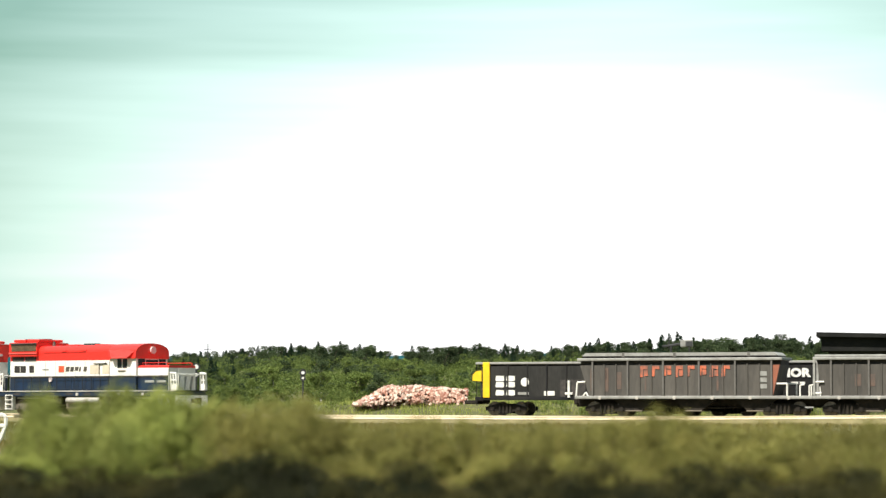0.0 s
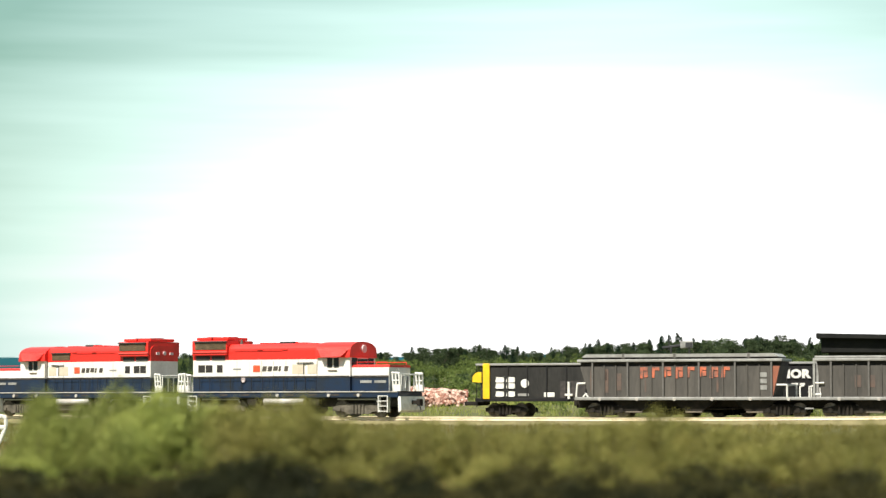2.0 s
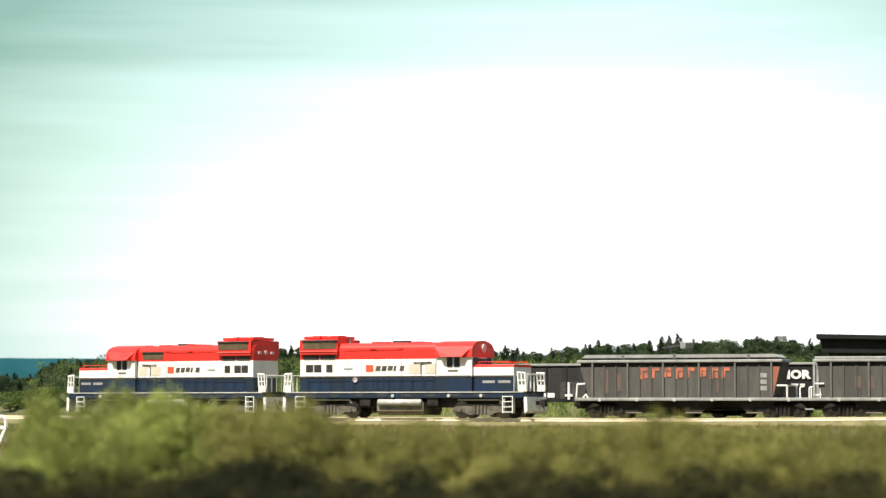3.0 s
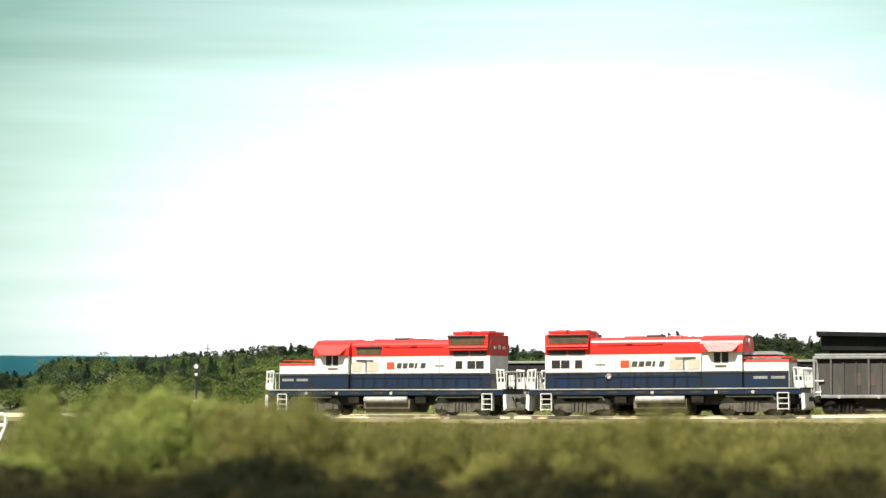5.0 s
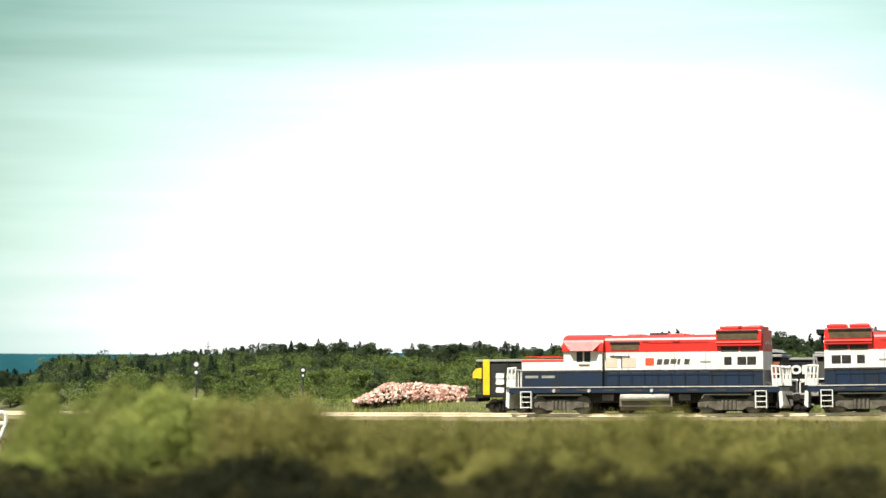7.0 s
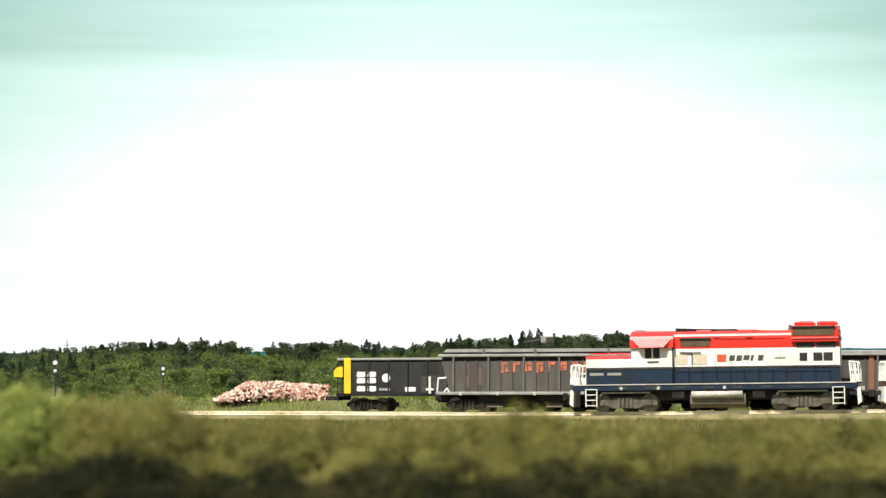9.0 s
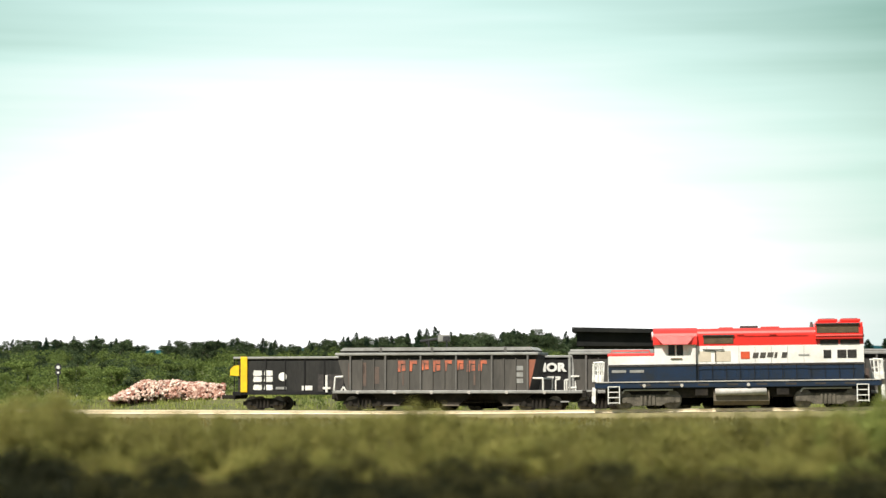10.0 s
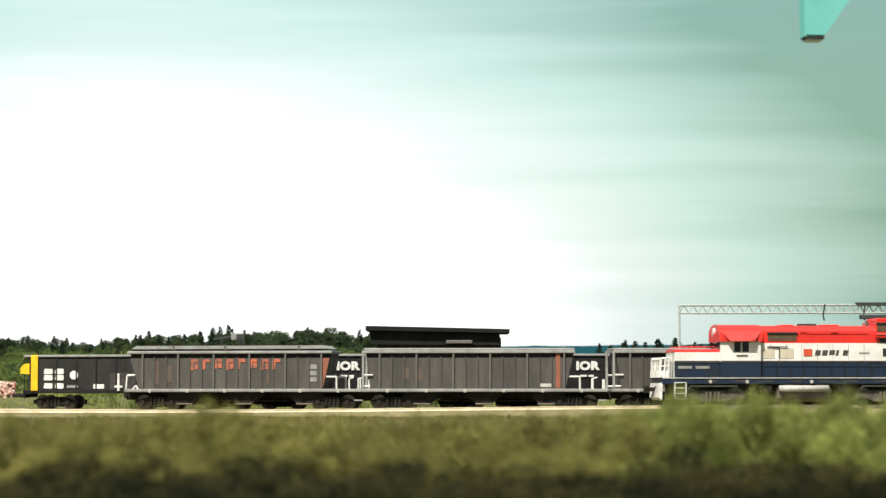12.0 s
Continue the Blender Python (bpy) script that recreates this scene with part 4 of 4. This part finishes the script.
# ---- plants ----
def leaf_mesh(name, centres, sizes, material, rng, up=0.4, long=1.6):
    """Many small four-cornered leaves, each its own island."""
    n = len(centres)
    nor = rng.normal(size=(n, 3))
    nor[:, 2] += up
    nor /= np.linalg.norm(nor, axis=1)[:, None]
    t = np.cross(nor, rng.normal(size=(n, 3)))
    t /= np.linalg.norm(t, axis=1)[:, None]
    b = np.cross(nor, t)
    s = sizes[:, None]
    v = np.stack([centres - t * s * long, centres - b * s * 0.55 + nor * s * 0.15, centres + t * s * long, centres + b * s * 0.55 + nor * s * 0.15], 1).reshape(-1, 3)
    me = bpy.data.meshes.new(name)
    me.from_pydata(v.tolist(), [], np.arange(4 * n).reshape(-1, 4).tolist())
    me.materials.append(material)
    return me


def tapered_stems(stems):
    bm = blank()
    for p, q, r in stems:
        add_rod(bm, p, q, r, 5, r * 0.4)
    return bm


def shrub_meshes(seed, material, lobes=9, leaves=5200):
    """A shrub one metre high and about 1.3 wide: stems, and leaves in uneven lobes with airy tips."""
    rng = np.random.default_rng(seed)
    c, r = [], []
    for k in range(lobes):
        a, d = rng.uniform(0, 6.28), rng.uniform(0, 0.42)
        h = rng.uniform(0.3, 0.82) * (1.05 - 0.5 * d)
        c.append((d * math.cos(a), d * math.sin(a), h))
        r.append(rng.uniform(0.14, 0.27))
    c, r = np.array(c), np.array(r)
    k = rng.integers(0, lobes, leaves)
    d = rng.normal(size=(leaves, 3))
    d /= np.linalg.norm(d, axis=1)[:, None]
    rad = r[k] * rng.uniform(0.25, 1.0, leaves) ** 0.5 * rng.choice([1.0, 1.0, 1.0, 1.3], leaves)
    pts = c[k] + d * rad[:, None]
    low = rng.random(leaves) < 0.3
    pts[low, 2] *= rng.uniform(0, 1, low.sum())
    pts[:, 2] = np.abs(pts[:, 2])
    leaf = leaf_mesh("foliage", pts, rng.uniform(0.010, 0.02, leaves), material, rng)
    stems = mesh_of("stem", tapered_stems([((0.1 * x, 0.1 * y, -0.05), (x * 0.9, y * 0.9, z), 0.014) for x, y, z in c]), M_BARK)
    return stems, leaf


SHRUBS = [shrub_meshes(10 + i, M_SHRUB, 11, 6500) for i in range(3)] + [shrub_meshes(20 + i, M_SHRUBG, 11, 6500) for i in range(2)]
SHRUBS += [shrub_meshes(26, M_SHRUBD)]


def plant_shrub(kind, x, y, height, wide, turn, label, sink=0.1):
    T = thing("shrub", Matrix.Translation((x, y, ground_z(x, y) - sink)) @ Matrix.Rotation(turn, 4, "Z"), label, "shrub", "foreground shrubs")
    stems, leaf = SHRUBS[kind]
    m = Matrix.Diagonal((wide, wide, height, 1))
    part_of("stem", stems, T, m)
    part_of("foliage", leaf, T, m)
    return T


EYE_Z = EYE[2]
SLOPE = 4400.0     # fall of the line of sight, per metre and step


def height_at(step, dist, x, y):
    """Height over the ground of something whose top stands that many steps above eye level at that distance."""
    return EYE_Z + step / SLOPE * dist - ground_z(x, y)


rs = random.Random(3)
# (bearing, steps of the top over eye level, distance, width factor, kind)
TALL = ((-9.5, 0, 28, 0.5, 3), (-9.25, 12, 27, 0.5, 4), (-8.95, 15, 28, 0.75, 4), (-8.2, 24, 27, 1.1, 3), (-7.3, 28, 28, 1.0, 4), (-6.5, 26, 26, 1.1, 4), (-5.6, 12, 28, 1.0, 0),
        (-4.7, 14, 26, 1.0, 1), (-3.9, 26, 27, 0.8, 2), (-3.25, 24, 26, 0.75, 0), (-2.7, -6, 28, 0.7, 1), (-4.3, 8, 25, 0.9, 2),
        (3.9, -14, 28, 0.8, 0), (4.75, 8, 27, 0.6, 2), (5.5, -8, 28, 0.7, 1), (13.8, -14, 28, 0.8, 1), (14.7, -2, 27, 0.9, 3),
        (15.6, 6, 26, 0.9, 4), (16.5, 12, 27, 0.9, 3), (17.4, 4, 26, 1.0, 4), (18.4, 2, 28, 1.0, 3), (19.4, 5, 26, 1.0, 4), (20.6, 2, 27, 1.0, 4), (21.7, 6, 28, 1.0, 3))
for b, step, d, wf, kind in TALL:
    x, y = spot(b, d)
    h = height_at(step, d, x, y) * 1.04
    plant_shrub(kind, x, y, h, 1.0 * wf, rs.uniform(0, 6.28), "tall olive-green feathery shrub on the verge" if kind < 3 else "tall fresh-green feathery shrub on the verge", 0.03)
for i in range(190):
    b = -12.5 + 35.5 * (i + rs.random()) / 190
    d = 31 - 9 * rs.random() ** 1.5 if i % 2 else rs.uniform(29, 33)
    x, y = spot(b, d)
    low = 33 + 11.0 * (31 - d) + rs.uniform(-8, 12) if i % 2 else rs.uniform(31, 46)
    if -11.2 < b < -9.6:
        low = max(low, 100)
    h = max(0.16, height_at(-low, d, x, y)) * 1.14
    kind = rs.choice((0, 1, 2)) if -4.2 < b < 14 else rs.choice((3, 4))
    plant_shrub(kind, x, y, h, rs.uniform(0.55, 0.9), rs.uniform(0, 6.28), "low olive scrub bush on the verge", 0.03)


# fuller scrub at both verge ends, and low bushes coloured dark for shade
for i in range(64):
    left = i < 40
    b = rs.uniform(-8.9, -2.5) if left else rs.uniform(14.6, 22.5)
    d = rs.uniform(25, 31)
    x, y = spot(b, d)
    top = rs.uniform(-28, 6) if left else rs.uniform(-40, -8)
    plant_shrub(rs.choice((2, 3, 4, 4) if b < -5 else (0, 1, 2) if left else (0, 3, 4)), x, y, height_at(top, d, x, y) * 1.05, rs.uniform(0.6, 0.95), rs.uniform(0, 6.28), "feathery scrub bush on the verge", 0.03)
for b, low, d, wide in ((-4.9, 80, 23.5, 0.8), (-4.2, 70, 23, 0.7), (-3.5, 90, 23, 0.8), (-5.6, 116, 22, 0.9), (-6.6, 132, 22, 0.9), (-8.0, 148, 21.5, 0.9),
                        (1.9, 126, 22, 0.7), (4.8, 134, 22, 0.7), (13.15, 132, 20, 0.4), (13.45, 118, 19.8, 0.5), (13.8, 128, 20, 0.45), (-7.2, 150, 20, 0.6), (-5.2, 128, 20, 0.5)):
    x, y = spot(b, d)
    plant_shrub(5, x, y, max(0.2, height_at(-low, d, x, y)) * 1.1, wide * rs.uniform(1.0, 1.5), rs.uniform(0, 6.28), "low bush among the scrub, leaves coloured dark for shade", 0.03)


def scrub_patch(name, label, places, material, seed, count=620, grain=1.0):
    """One sheet of bushes: each is a cluster of leaf lobes at its own place."""
    rng = np.random.default_rng(seed)
    pts, size = [], []
    for x, y, h, w in places:
        z = ground_z(x, y)
        k = 7
        lob = np.stack([rng.normal(0, 0.26, k) * w, rng.normal(0, 0.26, k) * w, rng.uniform(0.15, 0.8, k) * h], 1)
        d = rng.normal(size=(count, 3))
        d /= np.linalg.norm(d, axis=1)[:, None]
        p = lob[rng.integers(0, k, count)] + d * rng.uniform(0.3, 1.0, count)[:, None] ** 0.5 * np.array((0.24 * w, 0.24 * w, 0.24 * h))
        p[:, 2] = np.abs(p[:, 2])
        pts.append(p + (x, y, z - 0.05))
        size.append(rng.uniform(0.035, 0.075, count) * (w / 2.4) * grain)
    tagged(new(name, leaf_mesh(name, np.concatenate(pts), np.concatenate(size), material, rng)), label, "bushes", kind="stuff")


# near undergrowth: its shade is put into two darker leaf colours
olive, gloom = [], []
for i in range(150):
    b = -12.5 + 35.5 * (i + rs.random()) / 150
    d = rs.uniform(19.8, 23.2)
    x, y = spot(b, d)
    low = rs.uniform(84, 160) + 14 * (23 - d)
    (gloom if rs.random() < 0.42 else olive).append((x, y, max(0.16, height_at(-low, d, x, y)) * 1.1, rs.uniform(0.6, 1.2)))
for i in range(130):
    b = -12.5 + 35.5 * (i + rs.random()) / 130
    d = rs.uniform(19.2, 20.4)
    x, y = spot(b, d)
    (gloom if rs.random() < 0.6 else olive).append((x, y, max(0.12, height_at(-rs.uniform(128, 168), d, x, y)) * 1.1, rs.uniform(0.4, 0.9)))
scrub_patch("verge_undergrowth", "low verge undergrowth, olive leaves tinted dark for shade", olive, M_SHRUBM, 73, 1500, 0.8)
scrub_patch("dark_undergrowth", "low verge undergrowth, leaves coloured near black for shade", gloom, M_SHRUBD, 74, 1500, 0.8)


def build_grass(name, label, count, seed, region, hgt, material):
    rng = np.random.default_rng(seed)
    verts, faces = [], []
    k = 0
    while k < count:
        x, y = region(rng)
        z = ground_z(x, y) - 0.03
        clump = 0.6 + 0.8 * noise.noise((x * 0.25, y * 0.25, 2.0))
        h = hgt * max(0.25, clump) * rng.uniform(0.6, 1.3)
        if y > 90:
            h *= 0.3 + 0.7 * smooth(-3.0, -12.0, track_off(x, y)) if track_off(x, y) < 0 else 1.0
        for q in range(3):
            a = rng.uniform(0, 6.28)
            dx, dy = math.cos(a), math.sin(a)
            w, lean = 0.03 * min(1.0, hgt * 1.6), rng.uniform(0.1, 0.5) * h
            ox, oy = x + rng.uniform(-0.15, 0.15), y + rng.uniform(-0.15, 0.15)
            n = len(verts)
            verts += [(ox - dy * w, oy + dx * w, z), (ox + dy * w, oy - dx * w, z), (ox + dx * lean, oy + dy * lean, z + h)]
            faces.append((n, n + 1, n + 2))
        k += 1
    me = bpy.data.meshes.new(name)
    me.from_pydata(verts, [], faces)
    me.materials.append(material)
    tagged(new(name, me), label, "grass", kind="stuff")


def front_slope(rng):
    while True:
        x, y = spot(rng.uniform(-12, 23), rng.uniform(98, 160))
        o = track_off(x, y)
        if -34 < o < -2.45:
            return x, y


def back_bank(rng):
    while True:
        s, o = rng.uniform(-60, 70), rng.uniform(11.6, 26)
        x, y, _ = track_at(s, o)
        return x, y


def verge(rng):
    return spot(rng.uniform(-13, 24), rng.uniform(18, 34))


build_grass("verge_grass", "olive grass between the scrub of the verge", 30000, 9, verge, 0.3, M_GRASS)
build_grass("meadow_grass", "dry olive meadow grass on the embankment slope", 25000, 5, front_slope, 0.55, M_GRASS)
build_grass("bank_grass", "green grass on the bank behind the tracks", 14000, 6, back_bank, 0.5, M_SHRUBG)


def conifer_meshes(seed):
    """A spruce of unit height: trunk, and needles on drooping tiers."""
    rng = np.random.default_rng(seed)
    pts = []
    for i in range(26):
        z = 0.06 + 0.92 * i / 25
        r = 0.27 * (1 - z) ** 0.75 + 0.012
        for k in range(int(5 + 22 * (1 - z))):
            a, f = rng.uniform(0, 6.28), rng.uniform(0.15, 1.0) ** 0.7 * rng.uniform(0.75, 1.15)
            for j in range(5):
                g = f * rng.uniform(0.6, 1.0)
                pts.append((r * g * math.cos(a + rng.normal() * 0.1), r * g * math.sin(a + rng.normal() * 0.1), z - 0.06 * g * (1 - z) + rng.normal() * 0.008))
    pts = np.array(pts)
    leaf = leaf_mesh("crown", pts, rng.uniform(0.012, 0.022, len(pts)), M_CONIFER, rng, up=0.8, long=1.8)
    return mesh_of("trunk", rod((0, 0, -0.03), (0, 0, 0.97), 0.016, 6, 0.002), M_BARK), leaf


def broad_meshes(seed, material):
    """A broadleaf tree of unit height: trunk with limbs, and leaf clumps with gaps between."""
    rng = np.random.default_rng(seed)
    stems = [((0, 0, -0.03), (0.01, 0.0, 0.5), 0.022)]
    c, r = [], []
    for k in range(15):
        a, d = rng.uniform(0, 6.28), rng.uniform(0.03, 0.33)
        z = rng.uniform(0.14, 0.86)
        d *= 1.1 - 0.6 * max(0, z - 0.5) * 2
        c.append((d * math.cos(a), d * math.sin(a), z))
        r.append(rng.uniform(0.09, 0.16))
        stems.append(((0, 0, 0.2 + 0.25 * rng.random()), (d * math.cos(a), d * math.sin(a), z), 0.009))
    c, r = np.array(c), np.array(r)
    n = 4200
    k = rng.integers(0, 15, n)
    d = rng.normal(size=(n, 3))
    d /= np.linalg.norm(d, axis=1)[:, None]
    pts = c[k] + d * (r[k] * rng.uniform(0.2, 1.1, n) ** 0.5)[:, None]
    leaf = leaf_mesh("crown", pts, rng.uniform(0.012, 0.022, n), material, rng)
    return mesh_of("trunk", tapered_stems(stems), M_BARK), leaf


CONIFERS = [conifer_meshes(40 + i) for i in range(3)]
BROADS = [broad_meshes(50 + i, M_BROAD) for i in range(3)] + [broad_meshes(60, M_BRIGHT), broad_meshes(61, M_BRIGHT)]


def plant_tree(meshes, name, x, y, h, wide, label):
    T = thing(name, Matrix.Translation((x, y, ground_z(x, y))) @ Matrix.Rotation(rs.uniform(0, 6.28), 4, "Z"), label, "tree", "trees on the hillside")
    m = Matrix.Diagonal((h * wide, h * wide, h, 1))
    part_of("trunk", meshes[0], T, m)
    part_of("crown", meshes[1], T, m)


# skyline of the wood: bearing and steps of the tree tops over eye level
SKY = ((-12, 48), (-9.35, 52), (-9.1, 64), (-8.85, 74), (-7.5, 79), (-6.4, 83), (-5.3, 90), (-4.2, 97), (-2.4, 102), (-1.2, 99), (-1.02, 82), (-0.85, 96), (0.6, 103), (1.2, 99), (2.3, 92), (3.5, 110),
       (4.4, 106), (5.2, 118), (6.0, 113), (6.8, 113), (7.6, 119), (8.6, 110), (9.4, 110), (10.2, 104))


def sky_at(b):
    return float(np.interp(b, [s[0] for s in SKY], [s[1] for s in SKY]))


b = -12.0
while b < 10.3:
    for row in range(3):
        d = rs.uniform(255, 285) + 14 * row
        bb = b + rs.uniform(-0.1, 0.1)
        x, y = spot(bb, d)
        con = rs.random() < (0.55 if bb < -4 else 0.36)
        top = sky_at(bb) + 2 + (rs.uniform(-12, -3) if row < 2 else rs.uniform(-4, 4 if con and bb > -4 else 0))
        if -1.25 < bb < -0.85:
            top = 78 + rs.uniform(-6, 0)
        h = max(1.5, height_at(top, d, x, y))
        if con:
            plant_tree(rs.choice(CONIFERS), "spruce_tree", x, y, h, rs.uniform(1.0, 1.4), "dark green spruce in the wood behind the tracks")
        else:
            plant_tree(rs.choice(BROADS[:3]), "broadleaf_tree", x, y, h, rs.uniform(1.3, 1.9), "green broadleaf tree in the wood behind the tracks")
    b += 0.17
for i in range(170):
    bb = rs.uniform(-12, 10.2) if i % 3 else rs.uniform(-12, -4)
    d = rs.uniform(182, 258)
    if -5.9 < bb < -5.4 or -3.5 < bb < -2.95:
        d = rs.uniform(195, 258)
    x, y = spot(bb, d)
    if track_off(x, y) < 15 and y < 200:
        continue
    h = min(rs.uniform(1.3, 2.4), height_at(sky_at(bb) - 12, d, x, y) / 1.35)
    if bb < -4.5 and d > 200 and rs.random() < 0.5:
        plant_tree(rs.choice(CONIFERS), "spruce_tree", x, y, h * 1.35, rs.uniform(1.0, 1.4), "dark green spruce in the wood behind the tracks")
    else:
        light = rs.random() < (0.6 if d < 225 else 0.3)
        plant_tree(rs.choice(BROADS[3:]) if light else rs.choice(BROADS[:3]), "broadleaf_tree", x, y, h, rs.uniform(1.3, 1.9), "small green broadleaf tree on the hillside")


light, dark = [], []
for i in range(420):
    bb = rs.uniform(-12, 10.3)
    d = rs.uniform(184, 270)
    x, y = spot(bb, d)
    if (track_off(x, y) < 16 and y < 200) or (-2.4 < bb < 0.9 and d < 195) or ((-6.0 < bb < -5.3 or -3.6 < bb < -2.9) and d < 192):
        continue
    (light if rs.random() < (0.75 if -4.5 < bb or d < 205 else 0.25) else dark).append((x, y, rs.uniform(1.2, 2.3) * (0.6 if bb < -8.9 else 1.0), rs.uniform(2.0, 3.6)))
for i in range(70):
    x, y, _ = track_at(rs.uniform(-60, 30), rs.uniform(15, 24))
    if not -2.2 < math.degrees(math.atan2(x, y)) < 1.0:
        light.append((x, y, rs.uniform(0.8, 1.9), rs.uniform(1.3, 2.4)))
scrub_patch("hillside_scrub", "bright green bushes scattered over the hillside", light, M_BRIGHT, 71)
scrub_patch("woodland_scrub", "dark green undergrowth between the trees", dark, M_BROAD, 72)
BIRCH = (mesh_of("trunk", tapered_stems([((0, 0, -0.03), (0.02, 0, 0.9), 0.02), ((0.01, 0, 0.4), (0.08, 0.03, 0.7), 0.008), ((0.01, 0, 0.5), (-0.07, 0.02, 0.8), 0.008)]), M_BIRCH), broad_meshes(66, M_BRIGHT)[1])
for bb, d, h in ((-9.4, 192, 2.0), (-9.0, 190, 2.2), (-7.3, 188, 1.9), (-6.75, 189, 1.7), (-5.0, 190, 2.2), (-4.4, 186, 1.8), (-3.9, 191, 2.1), (-2.8, 188, 2.2), (-2.3, 192, 2.0), (-0.2, 203, 2.3)):
    x, y = spot(bb, d)
    T = thing("birch_tree", Matrix.Translation((x, y, ground_z(x, y))) @ Matrix.Rotation(bb, 4, "Z"), "small pale-stemmed birch on the hillside", "tree", "birches on the hillside")
    part_of("trunk", BIRCH[0], T, Matrix.Diagonal((h, h, h, 1)))
    part_of("crown", BIRCH[1], T, Matrix.Translation((0, 0, h * 0.25)) @ Matrix.Diagonal((h * 0.6, h * 0.6, h * 0.8, 1)))
for i in range(22):
    b = 14.3 + rs.uniform(-0.5, 3.5)
    d = rs.uniform(270, 310)
    x, y = spot(b, d)
    plant_tree(rs.choice(CONIFERS), "spruce_tree", x, y, height_at(rs.uniform(86, 99), d, x, y), rs.uniform(0.9, 1.3), "dark green spruce beyond the gantry")


# ---- what moves: the two locomotives roll along the curve, and their wheels turn ----
def motions():
    times = [i / 15 for i in range(181)]
    travel = np.interp(times, [t for t, s in TRAVEL], [s for t, s in TRAVEL])
    for ob, mid, turned in ((LEAD, 3.05, 0), (TRAIL, -14.23, 180)):
        rows = []
        for t, s in TRAVEL:
            m = on_track(s + mid, 0.0, 5.0)
            rows.append((t, m @ pose(0, 0, 0, 0, 0, turned)))
        walk(ob, rows)
    for wheels, sign in ((LEAD_WHEELS, 1), (TRAIL_WHEELS, -1)):
        for w in wheels:
            at = w.matrix_basis.translation.copy()
            walk(w, [(t, pose(*at, 0, math.degrees(sign * (s - travel[0]) / 0.5), 0)) for t, s in zip(times, travel)])


motions()
